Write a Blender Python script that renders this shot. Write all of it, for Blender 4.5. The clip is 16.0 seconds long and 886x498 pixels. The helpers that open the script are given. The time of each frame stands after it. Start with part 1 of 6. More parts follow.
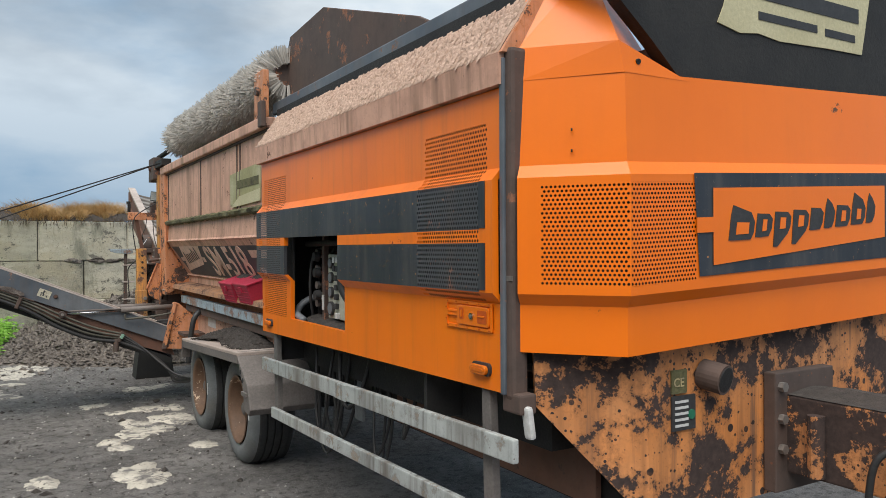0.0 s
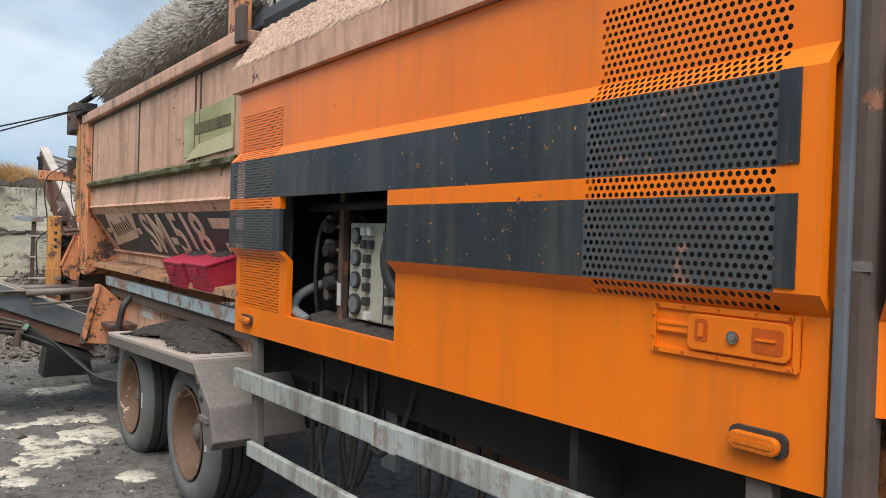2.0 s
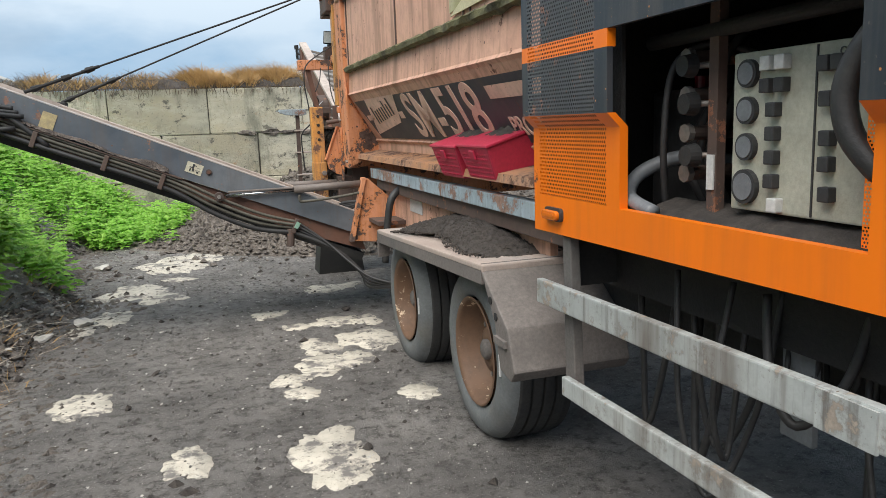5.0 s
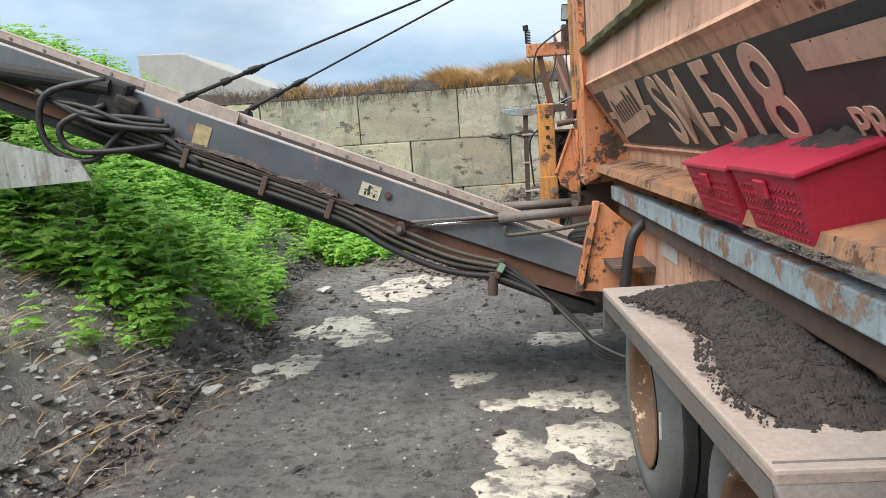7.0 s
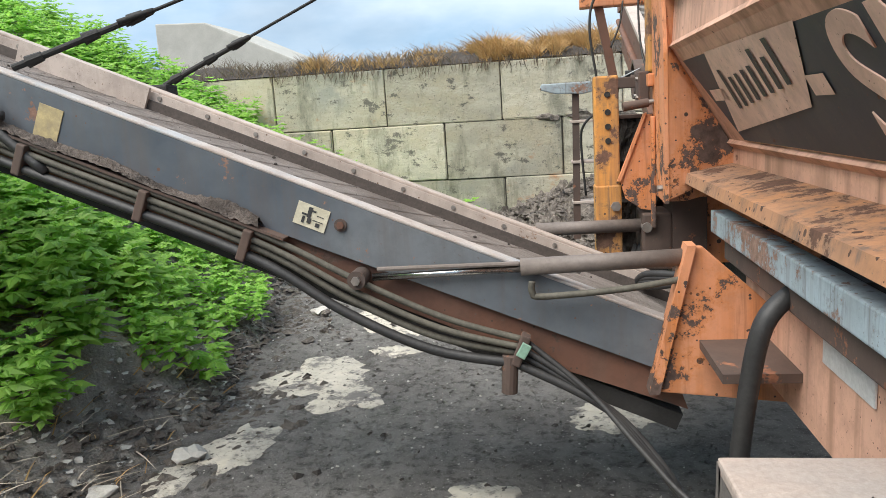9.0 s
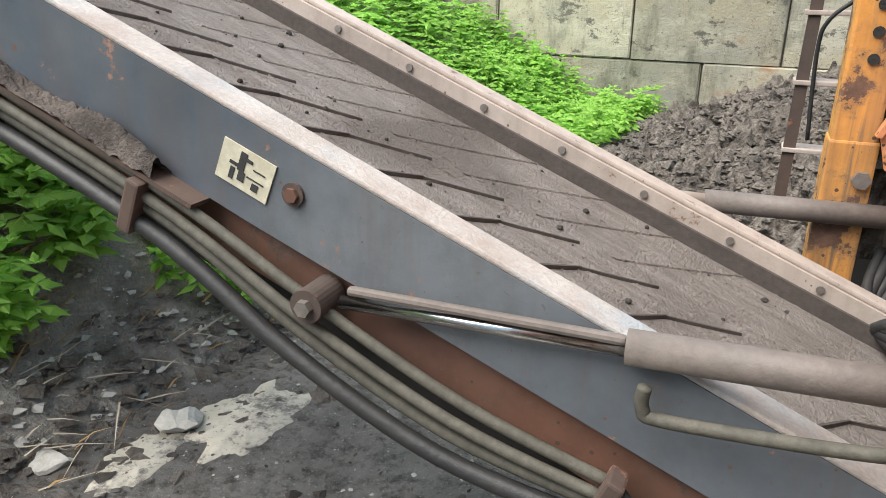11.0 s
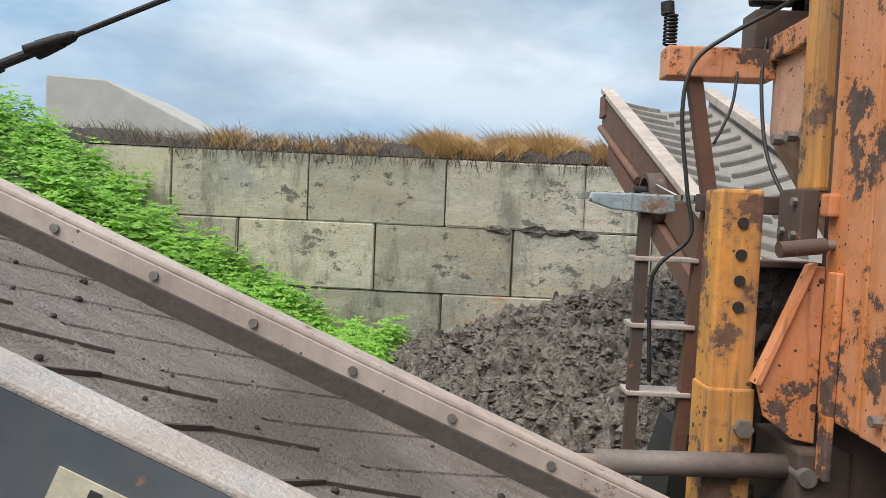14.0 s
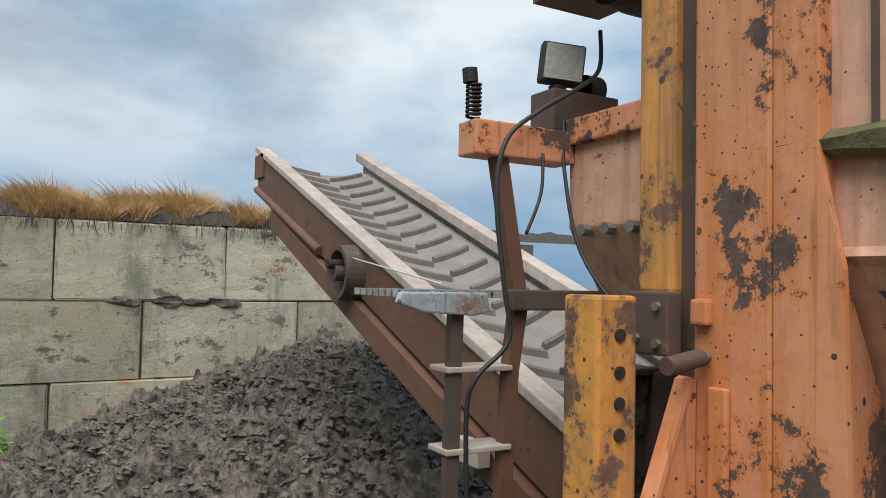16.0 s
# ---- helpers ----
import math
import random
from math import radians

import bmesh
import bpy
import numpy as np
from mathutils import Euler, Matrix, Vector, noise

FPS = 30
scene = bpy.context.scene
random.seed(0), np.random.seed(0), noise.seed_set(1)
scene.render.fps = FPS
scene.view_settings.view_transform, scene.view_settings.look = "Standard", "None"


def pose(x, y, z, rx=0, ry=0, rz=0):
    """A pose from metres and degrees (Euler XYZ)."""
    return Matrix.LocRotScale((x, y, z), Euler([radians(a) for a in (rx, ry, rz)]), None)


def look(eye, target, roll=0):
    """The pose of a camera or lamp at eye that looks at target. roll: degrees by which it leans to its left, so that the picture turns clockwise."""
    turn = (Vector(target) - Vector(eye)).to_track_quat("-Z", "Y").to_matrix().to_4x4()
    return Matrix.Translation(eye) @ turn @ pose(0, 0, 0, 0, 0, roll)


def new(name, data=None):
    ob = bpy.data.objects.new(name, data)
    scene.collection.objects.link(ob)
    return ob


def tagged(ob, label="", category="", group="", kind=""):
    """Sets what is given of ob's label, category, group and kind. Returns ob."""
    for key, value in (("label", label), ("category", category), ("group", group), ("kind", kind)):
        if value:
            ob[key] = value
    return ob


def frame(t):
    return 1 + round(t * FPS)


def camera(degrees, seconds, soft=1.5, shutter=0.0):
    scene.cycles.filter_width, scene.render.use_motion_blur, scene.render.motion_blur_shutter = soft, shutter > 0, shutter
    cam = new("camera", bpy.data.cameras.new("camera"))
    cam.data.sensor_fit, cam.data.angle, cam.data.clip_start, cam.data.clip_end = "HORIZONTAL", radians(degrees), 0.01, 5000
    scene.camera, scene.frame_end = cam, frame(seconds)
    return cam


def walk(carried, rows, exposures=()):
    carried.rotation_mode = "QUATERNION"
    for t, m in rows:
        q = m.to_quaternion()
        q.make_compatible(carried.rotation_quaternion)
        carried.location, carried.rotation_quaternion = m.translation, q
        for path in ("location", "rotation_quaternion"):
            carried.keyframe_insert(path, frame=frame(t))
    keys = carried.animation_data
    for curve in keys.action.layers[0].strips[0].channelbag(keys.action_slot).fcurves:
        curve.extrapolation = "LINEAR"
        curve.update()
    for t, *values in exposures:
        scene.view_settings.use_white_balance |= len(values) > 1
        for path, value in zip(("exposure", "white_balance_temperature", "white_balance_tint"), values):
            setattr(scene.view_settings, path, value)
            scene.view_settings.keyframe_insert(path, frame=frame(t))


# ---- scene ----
cam = camera(61.5, 16.0, soft=0.6)

PATH = [
    (0, (-1.717, -2.435, 1.834), (-0.696, -0.715, 1.829), -0.3),
    (0.5, (-1.613, -1.977, 1.787), (-0.595, -0.255, 1.78), 0.2),
    (1, (-1.548, -1.571, 1.77), (-0.508, 0.138, 1.755), 0.8),
    (1.5, (-1.47, -1.135, 1.764), (-0.369, 0.535, 1.739), 1.3),
    (2, (-1.485, -0.723, 1.741), (-0.298, 0.887, 1.709), 1.8),
    (2.5, (-1.499, -0.471, 1.755), (-0.223, 1.068, 1.725), 2.1),
    (3, (-1.505, -0.421, 1.762), (-0.181, 1.078, 1.724), 2.1),
    (3.5, (-1.495, -0.397, 1.764), (-0.162, 1.093, 1.715), 2.0),
    (4, (-1.473, -0.297, 1.72), (-0.216, 1.255, 1.618), 1.4),
    (4.5, (-1.34, 0.042, 1.674), (-0.395, 1.786, 1.416), -0.5),
    (5, (-1.254, 0.439, 1.636), (-0.659, 2.319, 1.303), -2.1),
    (5.2, (-1.212, 0.644, 1.643), (-0.728, 2.553, 1.297), -2.5),
    (7.5, (-0.529, 2.637, 1.656), (-0.757, 4.602, 1.363), -3.9),
    (8, (-0.543, 3.115, 1.64), (-0.82, 5.074, 1.347), -3.8),
    (8.2, (-0.533, 3.275, 1.652), (-0.806, 5.234, 1.355), -3.7),
    (10.3, (-0.362, 5.163, 1.709), (-0.823, 7.037, 1.187), 0.3),
    (10.5, (-0.366, 5.28, 1.716), (-0.91, 7.121, 1.156), 0.7),
    (11, (-0.423, 5.487, 1.72), (-1.139, 7.22, 1.025), 0.8),
    (11.5, (-0.463, 5.609, 1.765), (-1.385, 7.257, 1.105), 1.1),
    (12, (-0.503, 5.646, 1.816), (-1.676, 7.19, 1.324), 1.7),
    (12.5, (-0.526, 5.635, 1.84), (-1.831, 7.109, 1.488), 2.0),
    (13, (-0.531, 5.633, 1.823), (-1.744, 7.201, 1.557), 1.0),
    (13.5, (-0.659, 5.684, 1.749), (-1.354, 7.55, 1.562), 1.9),
    (14, (-0.911, 5.798, 1.729), (-0.946, 7.796, 1.639), 2.6),
    (14.5, (-1.066, 5.992, 1.727), (-0.718, 7.961, 1.685), 1.8),
    (15, (-1.16, 6.254, 1.762), (-0.518, 8.148, 1.779), 2.3),
    (15.5, (-1.281, 6.431, 1.811), (-0.41, 8.23, 1.877), 2.0),
    (16, (-1.339, 6.516, 1.858), (-0.358, 8.257, 1.946), 1.2),
]
walk(cam, [(t, look(eye, target, roll)) for t, eye, target, roll in PATH],
     exposures=((0, 0.12), (1.5, 0.32), (3.5, 0.53), (5.0, 0.48), (7.5, 0.66), (8.2, 0.7), (10.3, 0.85), (12.0, 1.0), (12.5, 0.93), (13.5, 0.58), (14.5, 0.27), (16.0, 0.15)))

# ---- world and light ----
world = bpy.data.worlds.new("overcast_sky")
scene.world = world
world.use_nodes = True
wn, wl = world.node_tree.nodes, world.node_tree.links
wn.clear()
sky = wn.new("ShaderNodeTexSky")
sky.sky_type, sky.sun_disc = "NISHITA", False
sky.sun_elevation, sky.sun_rotation = radians(58), radians(-138)
tc = wn.new("ShaderNodeTexCoord")
mp = wn.new("ShaderNodeMapping")
mp.inputs["Scale"].default_value = (1.0, 1.0, 2.6)
n1 = wn.new("ShaderNodeTexNoise")
n1.inputs["Scale"].default_value, n1.inputs["Detail"].default_value, n1.inputs["Roughness"].default_value = 1.5, 8, 0.55
ramp = wn.new("ShaderNodeValToRGB")
ramp.color_ramp.elements[0].position, ramp.color_ramp.elements[0].color = 0.38, (2.2, 3.35, 4.6, 1)
ramp.color_ramp.elements[1].position, ramp.color_ramp.elements[1].color = 0.64, (8.0, 8.7, 9.1, 1)
mid = ramp.color_ramp.elements.new(0.47)
mid.color = (2.9, 4.5, 6.2, 1)
mx = wn.new("ShaderNodeMix")
mx.data_type = "RGBA"
mx.inputs["Factor"].default_value = 0.88
bg = wn.new("ShaderNodeBackground")
bg.inputs["Strength"].default_value = 0.1
wo = wn.new("ShaderNodeOutputWorld")
wl.new(tc.outputs["Generated"], mp.inputs["Vector"])
wl.new(mp.outputs["Vector"], n1.inputs["Vector"])
wl.new(n1.outputs["Fac"], ramp.inputs["Fac"])
n2 = wn.new("ShaderNodeTexNoise")
n2.inputs["Scale"].default_value, n2.inputs["Detail"].default_value, n2.inputs["Roughness"].default_value = 2.3, 7, 0.5
shade = wn.new("ShaderNodeMapRange")
shade.inputs["From Min"].default_value, shade.inputs["From Max"].default_value = 0.50, 0.68
shade.inputs["To Min"].default_value, shade.inputs["To Max"].default_value = 0.0, 0.75
grey = wn.new("ShaderNodeMix")
grey.data_type = "RGBA"
grey.inputs["B"].default_value = (3.0, 3.5, 4.0, 1)
wl.new(mp.outputs["Vector"], n2.inputs["Vector"])
wl.new(n2.outputs["Fac"], shade.inputs["Value"])
wl.new(shade.outputs["Result"], grey.inputs["Factor"])
wl.new(ramp.outputs["Color"], grey.inputs["A"])
wl.new(sky.outputs["Color"], mx.inputs["A"])
wl.new(grey.outputs["Result"], mx.inputs["B"])
sep = wn.new("ShaderNodeSeparateXYZ")
hz = wn.new("ShaderNodeMapRange")
hz.inputs["From Min"].default_value, hz.inputs["From Max"].default_value = 0.0, 0.30
hz.inputs["To Min"].default_value, hz.inputs["To Max"].default_value = 0.75, 0.0
low = wn.new("ShaderNodeMix")
low.data_type = "RGBA"
low.inputs["B"].default_value = (1.6, 2.9, 4.5, 1)
wl.new(tc.outputs["Generated"], sep.inputs["Vector"])
wl.new(sep.outputs["Z"], hz.inputs["Value"])
wl.new(hz.outputs["Result"], low.inputs["Factor"])
wl.new(mx.outputs["Result"], low.inputs["A"])
wl.new(low.outputs["Result"], bg.inputs["Color"])
wl.new(bg.outputs["Background"], wo.inputs["Surface"])
sun = new("sun", bpy.data.lights.new("sun", "SUN"))
sun.data.energy, sun.data.angle, sun.data.color = 3.9, radians(55), (1.0, 0.95, 0.88)
sun.matrix_world = look((-3.7, -1.1, 9), (0, 3, 0))


# ---- materials ----
def material(name, rough=0.7, metal=0.0):
    m = bpy.data.materials.new(name)
    m.use_nodes = True
    b = m.node_tree.nodes["Principled BSDF"]
    b.inputs["Roughness"].default_value, b.inputs["Metallic"].default_value = rough, metal
    return m, m.node_tree.nodes, m.node_tree.links, b


def noise_node(n, l, scale, detail=6, rough=0.6, stretch=(1, 1, 1)):
    co = n.new("ShaderNodeTexCoord")
    mpn = n.new("ShaderNodeMapping")
    mpn.inputs["Scale"].default_value = stretch
    t = n.new("ShaderNodeTexNoise")
    t.inputs["Scale"].default_value, t.inputs["Detail"].default_value, t.inputs["Roughness"].default_value = scale, detail, rough
    l.new(co.outputs["Object"], mpn.inputs["Vector"])
    l.new(mpn.outputs["Vector"], t.inputs["Vector"])
    return t.outputs["Fac"]


def ground_noise(n, l, scale, detail=6, rough=0.6, stretch=(1, 1, 1)):
    """Noise laid through the whole place, so that alike pieces differ."""
    f = noise_node(n, l, scale, detail, rough, stretch)
    geo = n.new("ShaderNodeNewGeometry")
    l.new(geo.outputs["Position"], f.node.inputs["Vector"].links[0].from_node.inputs["Vector"])
    return f


def ramp_node(n, l, fac, lo, hi):
    r = n.new("ShaderNodeMapRange")
    r.inputs["From Min"].default_value, r.inputs["From Max"].default_value = lo, hi
    l.new(fac, r.inputs["Value"])
    return r.outputs["Result"]


def mix_node(n, l, fac, a, b):
    m = n.new("ShaderNodeMix")
    m.data_type = "RGBA"
    if isinstance(fac, float):
        m.inputs["Factor"].default_value = fac
    else:
        l.new(fac, m.inputs["Factor"])
    for sock, v in (("A", a), ("B", b)):
        if isinstance(v, tuple):
            m.inputs[sock].default_value = (*v, 1)
        else:
            l.new(v, m.inputs[sock])
    return m.outputs["Result"]


def bump_node(n, l, b, fac, strength, dist=0.01):
    bp = n.new("ShaderNodeBump")
    bp.inputs["Strength"].default_value, bp.inputs["Distance"].default_value = strength, dist
    l.new(fac, bp.inputs["Height"])
    l.new(bp.outputs["Normal"], b.inputs["Normal"])


def paint(name, base, worn, rust=(0.07, 0.035, 0.022), amount=0.3, patch=3.0, streak=0.4, rough=0.45, metal=0.0, dirt=(0.12, 0.09, 0.07)):
    """Painted steel: faded paint in two tones, vertical dirt streaks, chipped spots and rust patches."""
    m, n, l, b = material(name, rough, metal)
    c = mix_node(n, l, ramp_node(n, l, noise_node(n, l, 1.3), 0.35, 0.65), base, worn)
    def scaled(fac, k):
        sm = n.new("ShaderNodeMath")
        sm.operation = "MULTIPLY"
        sm.inputs[1].default_value = k
        l.new(fac, sm.inputs[0])
        return sm.outputs[0]

    c = mix_node(n, l, scaled(ramp_node(n, l, noise_node(n, l, 5.0, 5, 0.6, (1, 1, 0.12)), 0.52, 0.74), streak), c, dirt)
    c = mix_node(n, l, scaled(ramp_node(n, l, noise_node(n, l, 17.0, 4, 0.6, (1, 1, 0.06)), 0.50, 0.72), streak * 0.75), c, dirt)
    if amount > 0.08:
        mott = ramp_node(n, l, noise_node(n, l, 9, 10, 0.75), 0.45, 0.9)
        c = mix_node(n, l, mott, c, tuple(0.55 * v for v in worn))
    if amount > 0.08:
        chips = ramp_node(n, l, noise_node(n, l, 70, 5, 0.7), 0.64, 0.67)
        c = mix_node(n, l, scaled(chips, 0.7), c, dirt)
        if amount > 0.3:
            runs = ramp_node(n, l, noise_node(n, l, 26, 5, 0.65, (1, 1, 0.045)), 0.56, 0.70)
            c = mix_node(n, l, scaled(runs, 0.8), c, tuple(0.5 * v + 0.04 for v in dirt))
        for size, most in ((19, 0.08 + 0.36 * amount), (46, 0.14 + 0.32 * amount)):
            vor = n.new("ShaderNodeTexVoronoi")
            vor.inputs["Scale"].default_value = size
            co = n.new("ShaderNodeTexCoord")
            l.new(co.outputs["Object"], vor.inputs["Vector"])
            sep_c = n.new("ShaderNodeSeparateColor")
            l.new(vor.outputs["Color"], sep_c.inputs["Color"])
            reach = n.new("ShaderNodeMapRange")
            reach.inputs["From Min"].default_value, reach.inputs["From Max"].default_value = 0.93 - 0.5 * amount, 1.0
            reach.inputs["To Min"].default_value, reach.inputs["To Max"].default_value = 0.0, most
            l.new(sep_c.outputs["Red"], reach.inputs["Value"])
            less = n.new("ShaderNodeMath")
            less.operation = "LESS_THAN"
            l.new(vor.outputs["Distance"], less.inputs[0])
            l.new(reach.outputs["Result"], less.inputs[1])
            c = mix_node(n, l, less.outputs[0], c, rust)
    fine_n, broad_n = noise_node(n, l, patch * 1.5, 14, 0.74), noise_node(n, l, patch * 0.5, 4, 0.5)
    add = n.new("ShaderNodeMath")
    add.operation = "ADD"
    l.new(scaled(fine_n, 0.82), add.inputs[0])
    l.new(scaled(broad_n, 0.18), add.inputs[1])
    rn = add.outputs[0]
    edge = 0.64 - 0.21 * amount
    rm = ramp_node(n, l, rn, edge, edge + 0.012)
    halo = ramp_node(n, l, rn, edge - 0.045, edge)
    c = mix_node(n, l, scaled(halo, 0.45 if amount > 0.3 else 0.0), c, dirt)
    rc = mix_node(n, l, ramp_node(n, l, noise_node(n, l, 30, 8, 0.7), 0.35, 0.7), rust, tuple(min(1, v * 2.3) for v in rust))
    c = mix_node(n, l, rm, c, rc)
    l.new(c, b.inputs["Base Color"])
    rr = n.new("ShaderNodeMapRange")
    rr.inputs["To Min"].default_value, rr.inputs["To Max"].default_value = rough, 0.9
    l.new(rm, rr.inputs["Value"])
    l.new(rr.outputs["Result"], b.inputs["Roughness"])
    lift = n.new("ShaderNodeMath")
    lift.operation = "SUBTRACT"
    l.new(scaled(noise_node(n, l, 60, 6, 0.7), 0.5), lift.inputs[0])
    l.new(scaled(rm, 0.8), lift.inputs[1])
    bump_node(n, l, b, lift.outputs[0], 0.22, 0.004)
    return m


def grain(name, a, c2, scale=8, rough=0.9, bump=0.5, dist=0.01, third=None, metal=0.0, fine=60, stretch=(1, 1, 1), rnd=0.0, spec=None):
    """A two-tone mottled surface with fine grain."""
    m, n, l, b = material(name, rough, metal)
    f = noise_node(n, l, scale, 8, 0.65, stretch)
    c = mix_node(n, l, ramp_node(n, l, f, 0.32, 0.68), a, c2)
    g = noise_node(n, l, fine, 4, 0.7)
    if third:
        c = mix_node(n, l, ramp_node(n, l, noise_node(n, l, scale * 0.31, 6, 0.6), 0.5, 0.66), c, third)
    c = mix_node(n, l, ramp_node(n, l, g, 0.3, 1.1), c, tuple(v * 0.45 for v in a))
    if rnd:
        oi = n.new("ShaderNodeObjectInfo")
        hv = n.new("ShaderNodeHueSaturation")
        mr = n.new("ShaderNodeMapRange")
        mr.inputs["To Min"].default_value, mr.inputs["To Max"].default_value = 1 - rnd, 1 + rnd
        l.new(oi.outputs["Random"], mr.inputs["Value"])
        l.new(mr.outputs["Result"], hv.inputs["Value"])
        l.new(c, hv.inputs["Color"])
        c = hv.outputs["Color"]
    l.new(c, b.inputs["Base Color"])
    if spec is not None:
        b.inputs["Specular IOR Level"].default_value = spec
    bump_node(n, l, b, g, bump, dist)
    return m


def leafy(name, dark, light, rough=0.5, through_light=0.3):
    """Leaves, each island a little different."""
    m, n, l, b = material(name, rough)
    geo = n.new("ShaderNodeNewGeometry")
    c = mix_node(n, l, geo.outputs["Random Per Island"], dark, light)
    c = mix_node(n, l, ramp_node(n, l, noise_node(n, l, 1.1), 0.35, 0.7), c, tuple(v * 0.75 for v in light))
    l.new(c, b.inputs["Base Color"])
    tr = n.new("ShaderNodeBsdfTranslucent")
    ms = n.new("ShaderNodeMixShader")
    ms.inputs["Fac"].default_value = through_light
    l.new(c, tr.inputs["Color"])
    l.new(b.outputs["BSDF"], ms.inputs[1])
    l.new(tr.outputs["BSDF"], ms.inputs[2])
    l.new(ms.outputs["Shader"], n["Material Output"].inputs["Surface"])
    return m


ORANGE = paint("orange_paint", (0.86, 0.185, 0.003), (0.78, 0.165, 0.005), amount=0.03, streak=0.24, rough=0.36, dirt=(0.30, 0.10, 0.03))
ORANGE_HOOD = paint("clean_orange_paint", (0.86, 0.18, 0.003), (0.80, 0.16, 0.003), amount=0.0, streak=0.06, rough=0.33, dirt=(0.4, 0.12, 0.02))
# The second, lighter bluish tone paints a sheen onto the scratched black film.
BLACK = paint("black_stripe_film_painted_sheen", (0.013, 0.017, 0.024), (0.034, 0.041, 0.052), rust=(0.5, 0.2, 0.06), amount=0.085, patch=24, streak=0.6, rough=0.42, dirt=(0.10, 0.09, 0.08))
GRILLE_BLACK = paint("dusty_black_grille", (0.055, 0.06, 0.067), (0.085, 0.09, 0.095), rust=(0.13, 0.07, 0.05), amount=0.3, patch=5, streak=0.3, rough=0.55)
NAVY = paint("faded_black_band", (0.028, 0.034, 0.045), (0.05, 0.055, 0.065), rust=(0.10, 0.05, 0.03), amount=0.12, patch=6, streak=0.3, rough=0.55)
SALMON = paint("faded_orange_paint", (0.66, 0.385, 0.275), (0.58, 0.325, 0.225), rust=(0.10, 0.05, 0.035), amount=0.15, patch=3.5, streak=0.9, rough=0.62, dirt=(0.22, 0.12, 0.07))
SALMON_RUST = paint("rusted_orange_paint", (0.64, 0.245, 0.105), (0.62, 0.29, 0.165), rust=(0.06, 0.040, 0.033), amount=0.44, patch=2.4, streak=0.9, rough=0.6, dirt=(0.50, 0.155, 0.02))
RUSTY = paint("flaking_orange_paint", (0.62, 0.22, 0.055), (0.64, 0.29, 0.12), rust=(0.03, 0.019, 0.016), amount=0.70, patch=2.6, streak=0.8, rough=0.6, dirt=(0.2, 0.08, 0.03))
BROWN = paint("brown_rusty_steel", (0.10, 0.062, 0.048), (0.075, 0.055, 0.047), rust=(0.16, 0.07, 0.04), amount=0.25, patch=4, streak=0.3, rough=0.75)
REDBROWN = paint("red_brown_primer", (0.17, 0.075, 0.045), (0.13, 0.065, 0.045), rust=(0.07, 0.045, 0.035), amount=0.3, patch=4, streak=0.3, rough=0.7)
POST_YELLOW = paint("yellow_orange_paint", (0.66, 0.30, 0.06), (0.60, 0.27, 0.08), rust=(0.09, 0.05, 0.034), amount=0.50, patch=3.4, streak=0.95, rough=0.6)
SLATE = paint("blue_grey_paint", (0.055, 0.07, 0.092), (0.15, 0.165, 0.18), rust=(0.13, 0.075, 0.055), amount=0.20, patch=5, streak=0.6, rough=0.5, dirt=(0.11, 0.09, 0.08))
CONV_TOP = grain("dusty_pale_flange", (0.56, 0.52, 0.49), (0.40, 0.32, 0.275), 9, 0.8, 0.5, third=(0.38, 0.44, 0.49), fine=110)
CONV_TAN = paint("dusty_tan_steel", (0.50, 0.425, 0.375), (0.38, 0.315, 0.275), rust=(0.15, 0.09, 0.06), amount=0.12, streak=0.3, rough=0.8)
RAM = grain("dusty_dark_ram", (0.20, 0.165, 0.145), (0.115, 0.098, 0.09), 5, 0.6, 0.2, third=(0.26, 0.22, 0.195))
BELT = grain("dusty_rubber_belt", (0.34, 0.30, 0.275), (0.19, 0.16, 0.142), 7, 0.9, 1.0, 0.02, third=(0.14, 0.115, 0.10), stretch=(0.8, 5.0, 0.8), fine=90)
CLEAT = grain("dark_belt_rib", (0.075, 0.062, 0.055), (0.11, 0.09, 0.08), 14, 0.9, 0.3)
# Ribs toned darker than their belt to paint the shadow on their front faces.
REAR_RIB = grain("shade_toned_chevron_rib", (0.12, 0.105, 0.095), (0.19, 0.17, 0.15), 9, 0.9, 0.3)
BELT_REAR = grain("grey_rubber_belt", (0.28, 0.258, 0.235), (0.19, 0.175, 0.16), 5, 0.9, 0.4)
GALV = paint("galvanised_rail", (0.50, 0.52, 0.50), (0.38, 0.40, 0.39), rust=(0.17, 0.145, 0.12), amount=0.34, patch=5, streak=0.8, rough=0.5, metal=0.15)
# Grimy steel, and also shade painted black in holes, bore and under the beam.
DARK = grain("grimy_black_steel_and_shade", (0.014, 0.014, 0.014), (0.028, 0.026, 0.024), 6, 0.75, 0.4)
RUBBER = grain("black_rubber_hose", (0.022, 0.022, 0.023), (0.042, 0.041, 0.04), 9, 0.55, 0.2)
HOSE_DUSTY = grain("dusty_olive_hose", (0.07, 0.066, 0.052), (0.13, 0.12, 0.096), 12, 0.75, 0.2)
HOSE_GREY = grain("grey_hose", (0.20, 0.215, 0.23), (0.14, 0.15, 0.16), 9, 0.5, 0.2)
TYRE = grain("worn_tyre_rubber", (0.17, 0.18, 0.182), (0.115, 0.122, 0.124), 7, 0.85, 0.35, third=(0.14, 0.13, 0.115))
TREAD = grain("dark_tread_rubber", (0.03, 0.03, 0.03), (0.05, 0.048, 0.045), 9, 0.85, 0.35)
